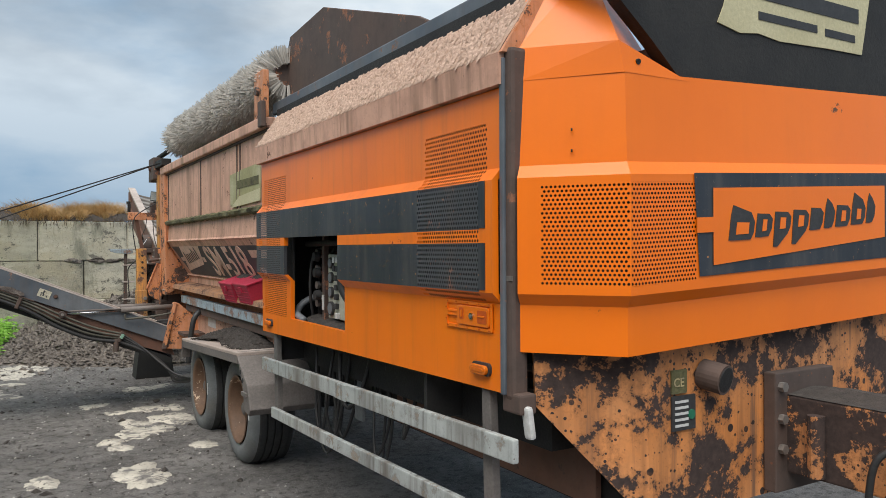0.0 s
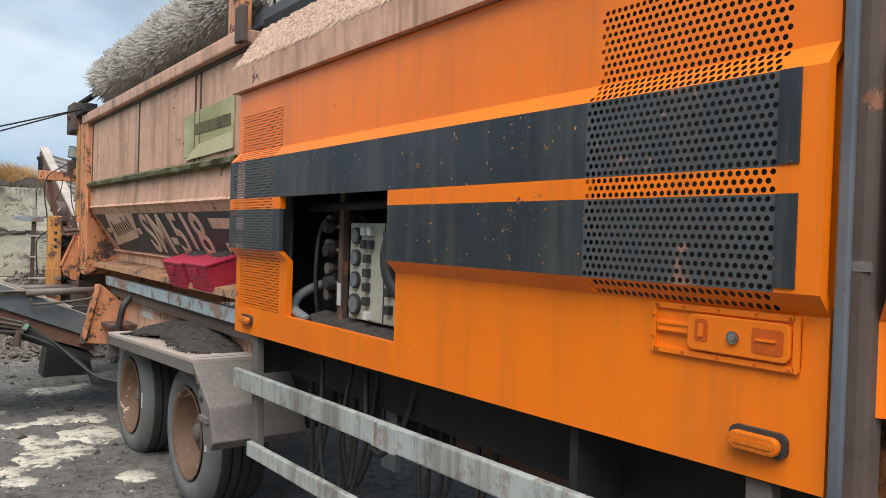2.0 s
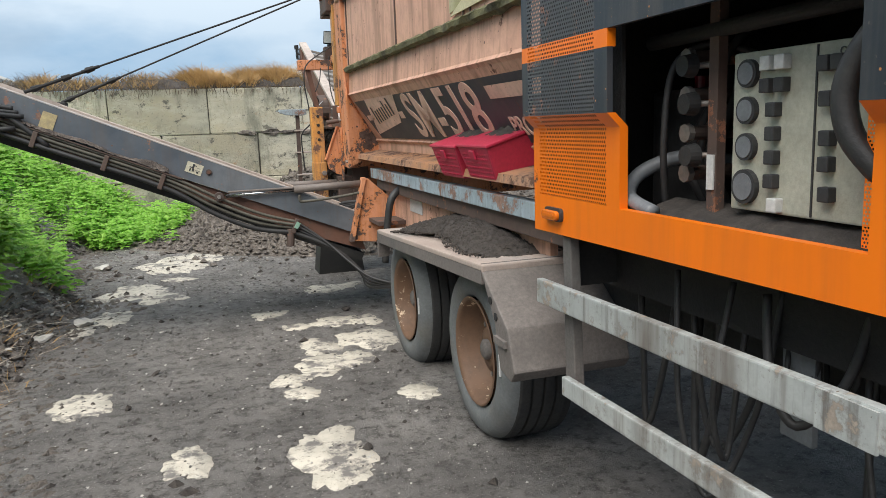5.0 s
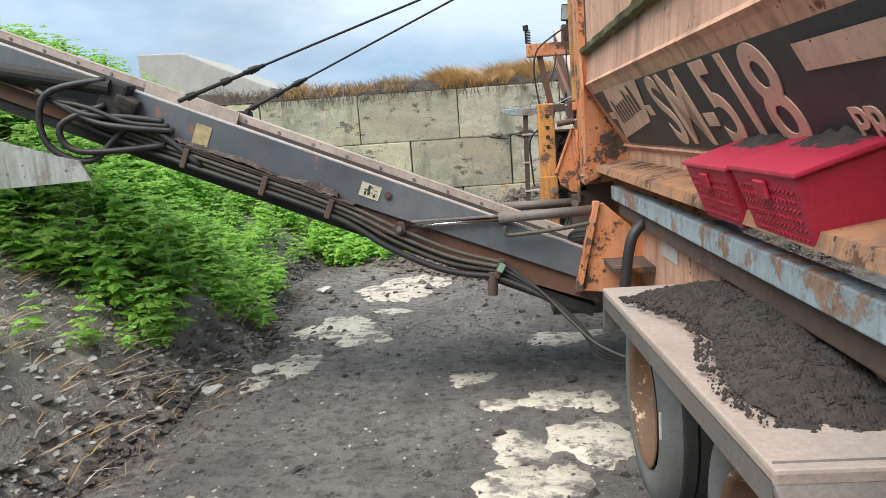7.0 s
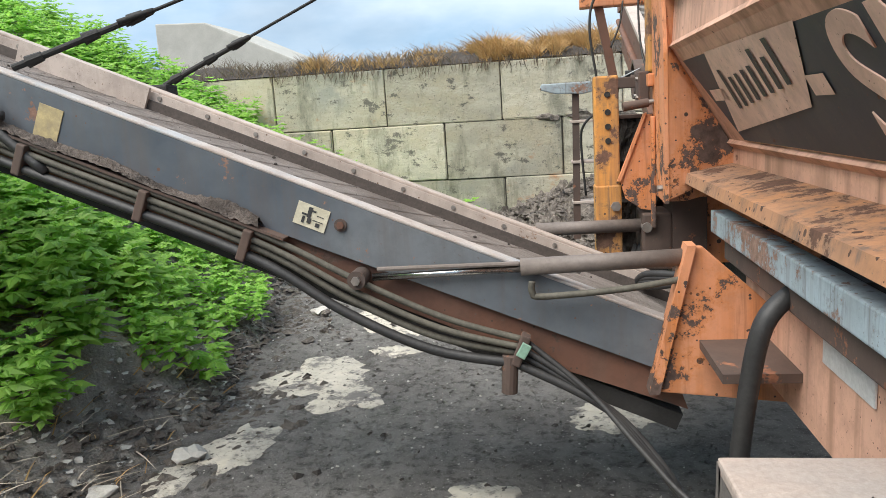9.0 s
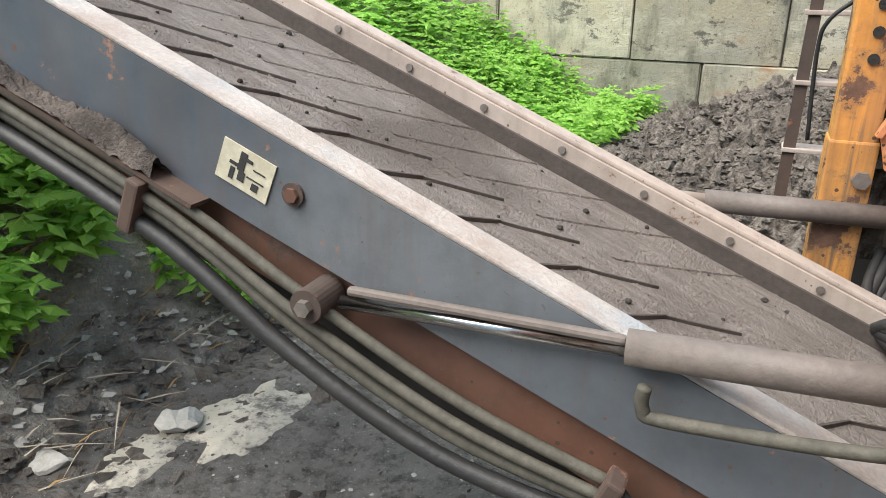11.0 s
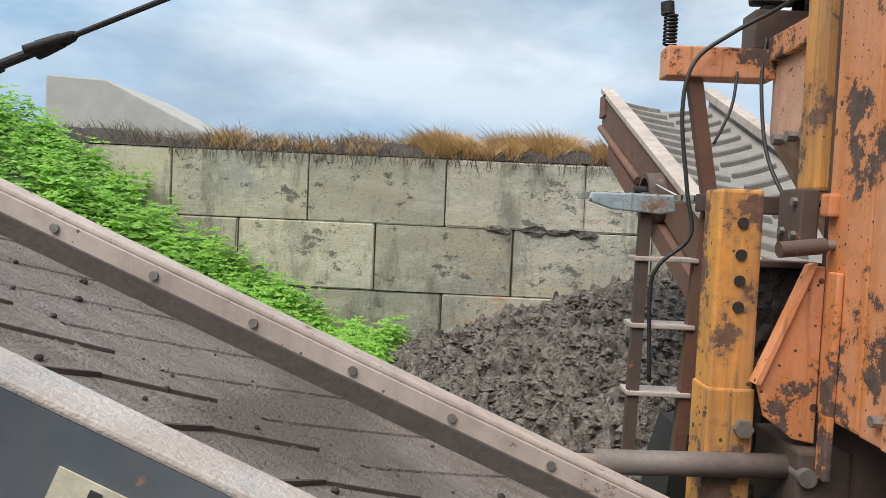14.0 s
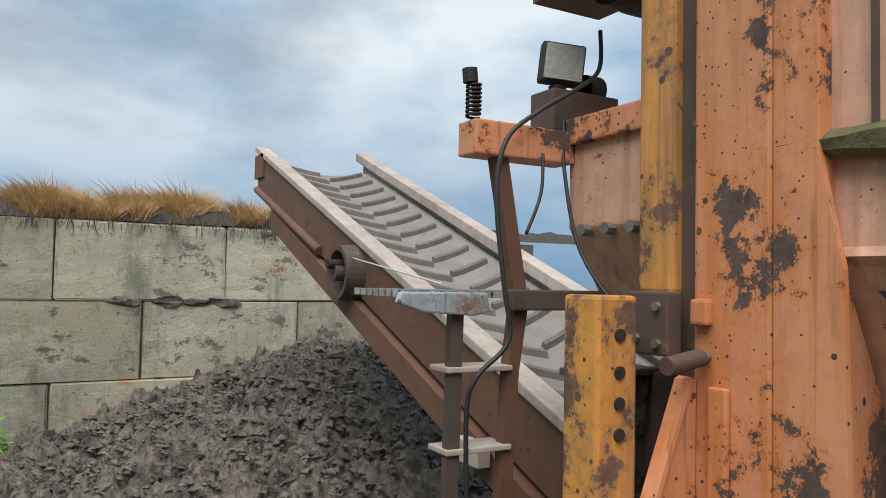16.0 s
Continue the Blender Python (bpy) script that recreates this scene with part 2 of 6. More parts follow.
# Rust patches over a base darkened to paint the shadow inside the dish.
RIM = paint("shaded_rust_stained_rim", (0.17, 0.095, 0.055), (0.12, 0.068, 0.042), rust=(0.36, 0.27, 0.19), amount=0.22, patch=11, streak=0.3, rough=0.7)
FENDER = grain("dusty_steel_fender", (0.48, 0.39, 0.335), (0.36, 0.29, 0.25), 4, 0.8, 0.3, third=(0.36, 0.33, 0.31))
FENDER_SIDE = grain("grimy_grey_fender", (0.13, 0.115, 0.105), (0.20, 0.175, 0.16), 4, 0.75, 0.3, third=(0.11, 0.105, 0.10))
PALE_BLUE = paint("flaking_pale_blue_paint", (0.36, 0.45, 0.50), (0.30, 0.36, 0.39), rust=(0.16, 0.10, 0.075), amount=0.48, patch=4, streak=0.4, rough=0.65)
SOIL = grain("dark_crumbly_soil", (0.045, 0.038, 0.034), (0.10, 0.085, 0.074), 20, 0.95, 0.9, 0.012, fine=130)
HEAP = grain("clumped_grey_brown_soil", (0.14, 0.117, 0.10), (0.42, 0.365, 0.315), 11, 0.95, 1.0, 0.05, third=(0.085, 0.07, 0.06), fine=48)
BANK = grain("stony_bank_earth", (0.34, 0.31, 0.275), (0.55, 0.50, 0.445), 9, 0.95, 1.0, 0.05, third=(0.15, 0.132, 0.115), fine=55)
STONE = grain("pale_stone", (0.60, 0.57, 0.53), (0.42, 0.40, 0.36), 9, 0.9, 0.4)
STRAW = leafy("dry_straw", (0.34, 0.19, 0.07), (0.64, 0.42, 0.18), 0.8)
TWIG = leafy("dead_stems", (0.10, 0.075, 0.055), (0.22, 0.17, 0.12), 0.85)
LEAF = leafy("green_leaves", (0.19, 0.44, 0.05), (0.43, 0.74, 0.13), 0.5, 0.5)
LEAF_DARK = leafy("deep_green_leaves", (0.17, 0.38, 0.05), (0.38, 0.62, 0.12), 0.5, 0.5)
MOSS = grain("moss", (0.10, 0.10, 0.045), (0.19, 0.17, 0.08), 22, 0.95, 0.9, 0.01, third=(0.06, 0.055, 0.035))
CAP = grain("speckled_salmon_roof", (0.56, 0.36, 0.26), (0.42, 0.28, 0.2), 30, 0.9, 0.5, third=(0.60, 0.46, 0.37), fine=90)
RED = grain("sun_faded_red_plastic", (0.52, 0.03, 0.075), (0.42, 0.02, 0.05), 5, 0.45, 0.15)
DARK_RED = grain("dark_red_plastic", (0.19, 0.006, 0.018), (0.15, 0.006, 0.014), 5, 0.4, 0.1)
# Darker copy of the orange, painting shade on the latch recesses and screws.
SHADED_ORANGE = grain("shaded_orange_paint", (0.62, 0.10, 0.004), (0.52, 0.085, 0.006), 9, 0.5, 0.2)
AMBER = grain("amber_lens", (0.75, 0.18, 0.01), (0.65, 0.14, 0.01), 20, 0.2, 0.2, fine=120)
CREAM = grain("cream_gauge_plate", (0.50, 0.50, 0.41), (0.40, 0.39, 0.31), 6, 0.55, 0.2, third=(0.28, 0.26, 0.2))
STICKER = grain("worn_cream_sticker", (0.66, 0.62, 0.48), (0.50, 0.46, 0.34), 18, 0.6, 0.1)
YSTICK = grain("worn_yellow_sticker", (0.55, 0.44, 0.22), (0.30, 0.25, 0.16), 25, 0.6, 0.1)
POSTER = grain("peeling_green_poster", (0.40, 0.38, 0.18), (0.30, 0.28, 0.14), 6, 0.7, 0.2, third=(0.50, 0.47, 0.30))
CREAM_POSTER = grain("torn_cream_poster", (0.62, 0.57, 0.36), (0.52, 0.47, 0.28), 5, 0.65, 0.2)
INK = grain("dark_print", (0.03, 0.03, 0.032), (0.05, 0.05, 0.05), 20, 0.6, 0.1)
PALE_PRINT = paint("pale_salmon_print", (0.78, 0.53, 0.42), (0.68, 0.45, 0.35), amount=0.1, patch=9, streak=0.3, rough=0.65)
CHROME = grain("polished_rod", (0.6, 0.6, 0.6), (0.45, 0.45, 0.45), 10, 0.2, 0.05, metal=1.0)
STEEL = grain("bare_bolt_steel", (0.34, 0.32, 0.30), (0.24, 0.2, 0.17), 12, 0.5, 0.2, metal=0.6)
BRISTLE = leafy("worn_grey_bristles", (0.36, 0.335, 0.295), (0.78, 0.74, 0.68), 0.8)
GREEN = grain("green_paint", (0.02, 0.16, 0.09), (0.03, 0.2, 0.11), 6, 0.5, 0.1)
GLASS_LENS = grain("work_lamp_lens", (0.42, 0.44, 0.42), (0.28, 0.3, 0.29), 60, 0.25, 0.4, fine=150)
WHITE = grain("white_plastic", (0.7, 0.7, 0.68), (0.55, 0.55, 0.53), 9, 0.4, 0.1)


def concrete_material():
    m, n, l, b = material("weathered_concrete", 0.92)
    c = mix_node(n, l, ramp_node(n, l, ground_noise(n, l, 0.9, 8, 0.65), 0.36, 0.64), (0.57, 0.50, 0.36), (0.43, 0.42, 0.36))
    c = mix_node(n, l, ramp_node(n, l, ground_noise(n, l, 1.7, 9, 0.7, (1, 1, 2.2)), 0.47, 0.60), c, (0.62, 0.57, 0.45))
    c = mix_node(n, l, ramp_node(n, l, ground_noise(n, l, 1.3, 10, 0.75, (1.4, 1, 0.5)), 0.52, 0.66), c, (0.27, 0.26, 0.20))
    c = mix_node(n, l, ramp_node(n, l, ground_noise(n, l, 5.0, 8, 0.7, (1, 1, 0.18)), 0.56, 0.72), c, (0.25, 0.24, 0.17))
    c = mix_node(n, l, ramp_node(n, l, ground_noise(n, l, 1.9, 8, 0.7, (1, 1, 1.6)), 0.60, 0.72), c, (0.55, 0.27, 0.13))
    c = mix_node(n, l, ramp_node(n, l, ground_noise(n, l, 3.1, 12, 0.78, (1, 1, 1.5)), 0.57, 0.60), c, (0.19, 0.175, 0.145))
    c = mix_node(n, l, ramp_node(n, l, ground_noise(n, l, 30, 6, 0.75), 0.58, 0.70), c, (0.13, 0.122, 0.10))
    oi = n.new("ShaderNodeObjectInfo")
    hv = n.new("ShaderNodeHueSaturation")
    mr = n.new("ShaderNodeMapRange")
    mr.inputs["To Min"].default_value, mr.inputs["To Max"].default_value = 0.68, 0.98
    l.new(oi.outputs["Random"], mr.inputs["Value"])
    l.new(mr.outputs["Result"], hv.inputs["Value"])
    l.new(c, hv.inputs["Color"])
    l.new(hv.outputs["Color"], b.inputs["Base Color"])
    bump_node(n, l, b, ground_noise(n, l, 14, 10, 0.78), 0.9, 0.03)
    return m


def ground_material():
    m, n, l, b = material("compacted_dark_yard", 0.85)
    c = mix_node(n, l, ramp_node(n, l, noise_node(n, l, 1.6, 8, 0.65), 0.35, 0.65), (0.115, 0.106, 0.099), (0.23, 0.215, 0.20))
    c = mix_node(n, l, ramp_node(n, l, noise_node(n, l, 0.8, 7, 0.7, (1, 0.4, 1)), 0.52, 0.7), c, (0.30, 0.28, 0.26))
    c = mix_node(n, l, ramp_node(n, l, noise_node(n, l, 11, 10, 0.78), 0.48, 0.62), c, (0.06, 0.053, 0.048))
    c = mix_node(n, l, ramp_node(n, l, noise_node(n, l, 75, 5, 0.75), 0.60, 0.66), c, (0.42, 0.39, 0.36))
    l.new(c, b.inputs["Base Color"])
    wet = ramp_node(n, l, noise_node(n, l, 0.9, 5, 0.6), 0.35, 0.7)
    rr = n.new("ShaderNodeMapRange")
    rr.inputs["To Min"].default_value, rr.inputs["To Max"].default_value = 0.55, 0.95
    l.new(wet, rr.inputs["Value"])
    l.new(rr.outputs["Result"], b.inputs["Roughness"])
    bump_node(n, l, b, noise_node(n, l, 30, 10, 0.8), 1.0, 0.03)
    return m


CONCRETE, GROUND = concrete_material(), ground_material()
def patch_material():
    m, n, l, b = material("pale_worn_concrete", 0.85)
    c = mix_node(n, l, ramp_node(n, l, noise_node(n, l, 6, 8, 0.7), 0.35, 0.65), (0.56, 0.51, 0.43), (0.40, 0.37, 0.31))
    c = mix_node(n, l, ramp_node(n, l, noise_node(n, l, 5, 12, 0.75), 0.50, 0.58), c, (0.15, 0.138, 0.128))
    c = mix_node(n, l, ramp_node(n, l, noise_node(n, l, 40, 6, 0.7), 0.58, 0.68), c, (0.14, 0.128, 0.118))
    l.new(c, b.inputs["Base Color"])
    bump_node(n, l, b, noise_node(n, l, 40, 8, 0.75), 0.6, 0.01)
    return m


PATCH = patch_material()
PALE_CONCRETE = grain("pale_smooth_concrete", (0.52, 0.505, 0.46), (0.40, 0.39, 0.35), 3, 0.9, 0.3)


# ---- building helpers ----
def thing(name, at, label, category, group="", kind=""):
    e = new(name)
    e.empty_display_size = 0.2
    e.matrix_basis = Matrix.Translation(at)
    return tagged(e, label, category, group, kind)


def link_mesh(name, me, mat, parent=None, label="", smooth=False):
    me.materials.append(mat) if not me.materials else None
    if smooth:
        for p in me.polygons:
            p.use_smooth = True
    ob = new(name, me)
    if parent:
        ob.parent = parent
        if parent.type == "EMPTY":
            ob.matrix_parent_inverse = parent.matrix_basis.inverted()
    if label:
        ob["label"] = label
    return ob


def part(name, bm, mat, parent=None, label="", bevel=0.0, smooth=False):
    """Links a bmesh as one mesh object, under a thing or a part, or at top level."""
    if bevel:
        bmesh.ops.remove_doubles(bm, verts=bm.verts, dist=1e-5)
        sharp = [e for e in bm.edges if len(e.link_faces) == 2 and e.calc_face_angle(0) > 0.5]
        bmesh.ops.bevel(bm, geom=sharp, offset=bevel, segments=2, profile=0.6, affect="EDGES")
    bmesh.ops.recalc_face_normals(bm, faces=bm.faces)
    me = bpy.data.meshes.new(name)
    bm.to_mesh(me)
    bm.free()
    return link_mesh(name, me, mat, parent, label, smooth)


def raw(name, verts, faces, mat, parent=None, label="", smooth=False):
    me = bpy.data.meshes.new(name)
    me.from_pydata(verts, [], faces)
    me.update()
    return link_mesh(name, me, mat, parent, label, smooth)


def box(x0, x1, y0, y1, z0, z1, bm=None):
    bm = bm or bmesh.new()
    v = [bm.verts.new((x, y, z)) for x in (x0, x1) for y in (y0, y1) for z in (z0, z1)]
    for f in ((0, 1, 3, 2), (4, 6, 7, 5), (0, 4, 5, 1), (2, 3, 7, 6), (0, 2, 6, 4), (1, 5, 7, 3)):
        bm.faces.new([v[i] for i in f])
    return bm


def obox(centre, size, turn=(0, 0, 0), bm=None):
    """A box about its centre, turned by degrees."""
    bm = bm or bmesh.new()
    start = len(bm.verts)
    sx, sy, sz = (s / 2 for s in size)
    box(-sx, sx, -sy, sy, -sz, sz, bm)
    bm.verts.ensure_lookup_table()
    m = pose(*centre, *turn)
    for v in bm.verts[start:]:
        v.co = m @ v.co
    return bm


def prism(poly, axis, a, b, bm=None):
    """A polygon in the other two axes, drawn out from a to b along the axis."""
    bm = bm or bmesh.new()
    def at(p, s):
        return {"x": (s, p[0], p[1]), "y": (p[0], s, p[1]), "z": (p[0], p[1], s)}[axis]
    lo = [bm.verts.new(at(p, a)) for p in poly]
    hi = [bm.verts.new(at(p, b)) for p in poly]
    bm.faces.new(lo)
    bm.faces.new(hi[::-1])
    for i in range(len(poly)):
        j = (i + 1) % len(poly)
        bm.faces.new((lo[i], hi[i], hi[j], lo[j]))
    return bm


def rod(p, q, r, r2=None, seg=14, bm=None):
    """A round bar from p to q."""
    bm = bm or bmesh.new()
    p, q = Vector(p), Vector(q)
    d = (q - p)
    rot = d.to_track_quat("Z", "Y").to_matrix()
    rings = []
    for c, rad in ((p, r), (q, r if r2 is None else r2)):
        rings.append([bm.verts.new(c + rot @ Vector((rad * math.cos(2 * math.pi * i / seg), rad * math.sin(2 * math.pi * i / seg), 0))) for i in range(seg)])
    bm.faces.new(rings[0][::-1])
    bm.faces.new(rings[1])
    for i in range(seg):
        j = (i + 1) % seg
        bm.faces.new((rings[0][i], rings[0][j], rings[1][j], rings[1][i]))
    return bm


def tube(points, r, seg=10, steps=6, bm=None):
    """A hose or cable: a round section along a smooth line through the points."""
    bm = bm or bmesh.new()
    pts = [Vector(p) for p in points]
    line = []
    for i in range(len(pts) - 1):
        a, b = pts[i], pts[i + 1]
        ta = (pts[i + 1] - pts[max(i - 1, 0)]) * 0.5
        tb = (pts[min(i + 2, len(pts) - 1)] - pts[i]) * 0.5
        for k in range(steps):
            s = k / steps
            line.append((2 * s**3 - 3 * s * s + 1) * a + (s**3 - 2 * s * s + s) * ta + (-2 * s**3 + 3 * s * s) * b + (s**3 - s * s) * tb)
    line.append(pts[-1])
    rings, side = [], None
    for i, c in enumerate(line):
        d = (line[min(i + 1, len(line) - 1)] - line[max(i - 1, 0)]).normalized()
        side = d.orthogonal().normalized() if side is None else (side - d * side.dot(d)).normalized()
        up = d.cross(side)
        rings.append([bm.verts.new(c + r * (math.cos(2 * math.pi * k / seg) * side + math.sin(2 * math.pi * k / seg) * up)) for k in range(seg)])
    for a, b in zip(rings, rings[1:]):
        for k in range(seg):
            bm.faces.new((a[k], a[(k + 1) % seg], b[(k + 1) % seg], b[k]))
    bm.faces.new(rings[0][::-1])
    bm.faces.new(rings[-1])
    return bm


def lathe(profile, centre, seg=40, bm=None):
    """A turned shape: (offset along the axle, radius) pairs round an axle along x."""
    bm = bm or bmesh.new()
    rings = []
    for off, r in profile:
        rings.append([bm.verts.new((centre[0] + off, centre[1] + r * math.cos(2 * math.pi * k / seg), centre[2] + r * math.sin(2 * math.pi * k / seg))) for k in range(seg)])
    for a, b in zip(rings, rings[1:]):
        for k in range(seg):
            bm.faces.new((a[k], a[(k + 1) % seg], b[(k + 1) % seg], b[k]))
    return bm


def perforated(u0, u1, v0, v1, pitch, r, place):
    """A sheet with staggered round holes between u0..u1 and v0..v1; place maps (u, v) into the world."""
    verts, faces = [], []
    rows, cols = max(1, round((v1 - v0) / pitch)), max(1, round((u1 - u0) / pitch))
    pv, pu = (v1 - v0) / rows, (u1 - u0) / cols
    def quad(*uv):
        k = len(verts)
        verts.extend(place(*p) for p in uv)
        faces.append(tuple(range(k, k + len(uv))))
    for i in range(rows):
        shift = pu / 2 if i % 2 else 0
        b0, b1 = v0 + i * pv, v0 + (i + 1) * pv
        if shift:
            quad((u0, b0), (u0 + shift, b0), (u0 + shift, b1), (u0, b1))
            quad((u1 - shift, b0), (u1, b0), (u1, b1), (u1 - shift, b1))
        for j in range(cols - (1 if shift else 0)):
            a0 = u0 + shift + j * pu
            cu, cv = a0 + pu / 2, b0 + pv / 2
            rim = [(cu + r * math.cos(math.pi * k / 4), cv + r * math.sin(math.pi * k / 4)) for k in range(8)]
            out = [(a0 + pu, cv), (a0 + pu, b1), (cu, b1), (a0, b1), (a0, cv), (a0, b0), (cu, b0), (a0 + pu, b0)]
            k0 = len(verts)
            verts.extend(place(*p) for p in rim + out)
            faces.extend((k0 + k, k0 + 8 + k, k0 + 8 + (k + 1) % 8, k0 + (k + 1) % 8) for k in range(8))
    return verts, faces


def sheet(grid_u, grid_v, place, bm=None):
    """A curved or bent sheet through a grid of parameters."""
    bm = bm or bmesh.new()
    vs = [[bm.verts.new(place(u, v)) for v in grid_v] for u in grid_u]
    for i in range(len(grid_u) - 1):
        for j in range(len(grid_v) - 1):
            bm.faces.new((vs[i][j], vs[i + 1][j], vs[i + 1][j + 1], vs[i][j + 1]))
    return bm


def lettering(name, text, size, m, mat, parent, stretch=1.0, shear=0.0, label="", extrude=0.002):
    """Words in the built-in font, laid on a surface by the pose m."""
    cu = bpy.data.curves.new(name, "FONT")
    cu.body, cu.size, cu.extrude, cu.shear, cu.offset = text, size, extrude, shear, 0.012 * size
    tmp = new("lettering_source", cu)
    me = bpy.data.meshes.new_from_object(tmp)
    bpy.data.objects.remove(tmp)
    me.transform(m @ Matrix.Diagonal((stretch, 1, 1, 1)))
    return link_mesh(name, me, mat, parent, label)


def frame_pose(origin, u, v):
    """A pose with its x along u and its y along v."""
    u, v = Vector(u).normalized(), Vector(v).normalized()
    w = u.cross(v)
    return Matrix.Translation(origin) @ Matrix((u, v, w)).transposed().to_4x4()


rng = random.Random(4)


# ---- ground, bank, heap and wall ----
def bank_foot(y):
    """Where the bank begins, by distance along the yard."""
    return -2.58 - 0.10 * math.sin(y * 1.3) - 0.05 * math.sin(y * 3.7) - 0.11 * min(max(0, y - 8), 3.5) + 0.22 * max(0, y - 11.5)


def bank_height(x, y):
    d = bank_foot(y) - x
    if d <= 0:
        return 0.0
    steep = min(d, 0.45) * 0.95
    rest = max(0, d - 0.45)
    run = 0.81 - 0.20 * min(1, max(0, (y - 9.5) / 3))
    h = steep + run * min(rest, 4.8) + 0.10 * max(0, rest - 4.8)
    return h + 0.10 * noise.noise((x * 1.7, y * 1.7, 0)) * min(1, d * 2) + 0.05 * noise.noise((x * 6, y * 6, 3)) * min(1, d * 3)


def heap_height(x, y):
    """The soil heap against the block wall."""
    top = 1.12 * math.exp(-(((x - 1.9) / 2.6) ** 2))
    run = (y - 9.6 - 0.14 * (x - 1.5) ** 2 * (1 if x < 1.5 else 0.1)) / 3.6
    h = top * max(0, min(1, run)) ** 0.8 if run > 0 else 0
    h = max(h, 0.0)
    if h > 0.01:
        h += 0.13 * noise.noise((x * 1.6, y * 1.6, 7)) * min(1, h * 4)
    return h


def yard_height(x, y):
    return 0.018 * noise.noise((x * 0.9, y * 0.9, 1)) + 0.010 * noise.noise((x * 3.5, y * 3.5, 5))


gx = [-600, -150, -40, -16] + [-8 + 0.11 * i for i in range(118)] + [6, 9, 16, 40, 150, 600]
gy = [-600, -150, -40, -14, -8, -5] + [-3.6 + 0.13 * i for i in range(140)] + [16, 20, 40, 150, 600, 2500]
ground = part("ground", sheet(gx, gy, lambda u, v: (u, v, yard_height(u, v) if -8 < u < 5 and -4 < v < 15 else -0.01)), GROUND, smooth=True)
tagged(ground, "dark compacted dirt yard with worn concrete showing", "ground", kind="structure")

bx = [-30, -20, -14] + [-11 + 0.09 * i for i in range(97)]
by = [-14, -6, -2] + [0 + 0.1 * i for i in range(151)]
bank = part("bank", sheet(bx, by, lambda u, v: (u, v, bank_height(u, v) - (0.03 if u < bank_foot(v) else 0.06))), BANK, smooth=True)
tagged(bank, "stony earth bank overgrown with green weeds", "bank", kind="structure")

hx = [-3.0 + 0.03 * i for i in range(260)]
hy = [9.3 + 0.03 * i for i in range(192)]


def clod(x, y):
    f = heap_height(x, y)
    if f < 0.015:
        return -0.05
    d, _ = noise.voronoi((x * 4.4, y * 4.4, 0.4 + f), distance_metric="DISTANCE")
    d2, _ = noise.voronoi((x * 13, y * 13, 2.0), distance_metric="DISTANCE")
    return f + min(1, f * 5) * (0.17 * (0.45 - d[0]) + 0.16 * (0.4 - d2[0]) + 0.09 * noise.noise((x * 9, y * 9, 1)) + 0.08 * noise.noise((x * 17, y * 17, 6)) + 0.035 * noise.noise((x * 34, y * 34, 2)))


heap = part("soil_heap", sheet(hx, hy, lambda u, v: (u, v, clod(u, v))), HEAP)
tagged(heap, "heap of dark clumped soil against the concrete wall", "soil heap")

# concrete block wall, three courses in running bond
wall = thing("wall_north", (0, 14.95, 0), "weathered concrete block retaining wall", "wall", kind="structure")
bw, bh, wy = 1.70, 0.828, 14.95


def block_mesh(k):
    bm = box(0.006, bw - 0.007, 0, 0.8, 0.004, bh - 0.005)
    r = random.Random(k)
    bmesh.ops.bevel(bm, geom=list(bm.edges), offset=0.008 + 0.008 * r.random(), segments=2, affect="EDGES")
    for v in bm.verts:
        v.co += Vector((r.uniform(-0.006, 0.006), r.uniform(-0.006, 0.006), r.uniform(-0.004, 0.004)))
    bmesh.ops.recalc_face_normals(bm, faces=bm.faces)
    me = bpy.data.meshes.new("block")
    bm.to_mesh(me)
    bm.free()
    me.materials.append(CONCRETE)
    return me


block_meshes = [block_mesh(k) for k in range(5)]
for course in range(3):
    for i in range(-9, 6):
        x = -1.065 + bw * i + (0 if course != 1 else 0.85)
        if course == 2 and x > 1.9 + bw or x > 4.9:
            continue
        ob = new("block", block_meshes[(i * 3 + course) % 5])
        ob.parent = wall
        ob.matrix_basis = Matrix.Translation((x, rng.uniform(-0.012, 0.012), -0.065 + bh * course))
part("joint_fill", box(-16, 4.9, wy + 0.05, wy + 0.7, -0.05, 2.40), grain("dirty_joint", (0.10, 0.092, 0.078), (0.17, 0.155, 0.13), 9), wall, "dirt-filled joints")
for wx, wz in ((0.02, 1.60), (0.35, 1.585), (-0.42, 1.60), (0.62, 1.59)):
    bm = bmesh.new()
    bmesh.ops.create_icosphere(bm, subdivisions=2, radius=0.1)
    for v in bm.verts:
        v.co = Vector((wx + v.co.x * 1.9, wy + 0.005 + v.co.y * 0.3, wz - 0.01 + v.co.z * 0.5)) + 0.045 * noise.noise_vector(v.co * 11 + Vector((wx * 7, 0, 0)))
    part("dirt_lump", bm, HEAP, wall, "lump of dried dirt in the joint")

# soil and dry growth on top of the wall
topsoil = part("topsoil", sheet([-12 + 0.12 * i for i in range(150)], [14.98 + 0.14 * i for i in range(18)],
    lambda u, v: (u, v, 2.40 + min(1, (v - 14.93) * 3.2) * (0.17 + 0.10 * noise.noise((u * 0.8, v * 1.5, 2)) + 0.07 * noise.noise((u * 4, v * 4, 9))))), SOIL)
tagged(topsoil, "dark soil lying along the wall top", "soil", kind="structure")
far_block = part("concrete_hut", prism([(-8.6, -0.1), (-5.5, -0.1), (-5.5, 3.02), (-7.45, 3.93), (-8.55, 3.98)], "y", 19.4, 22.5), PALE_CONCRETE, bevel=0.03)
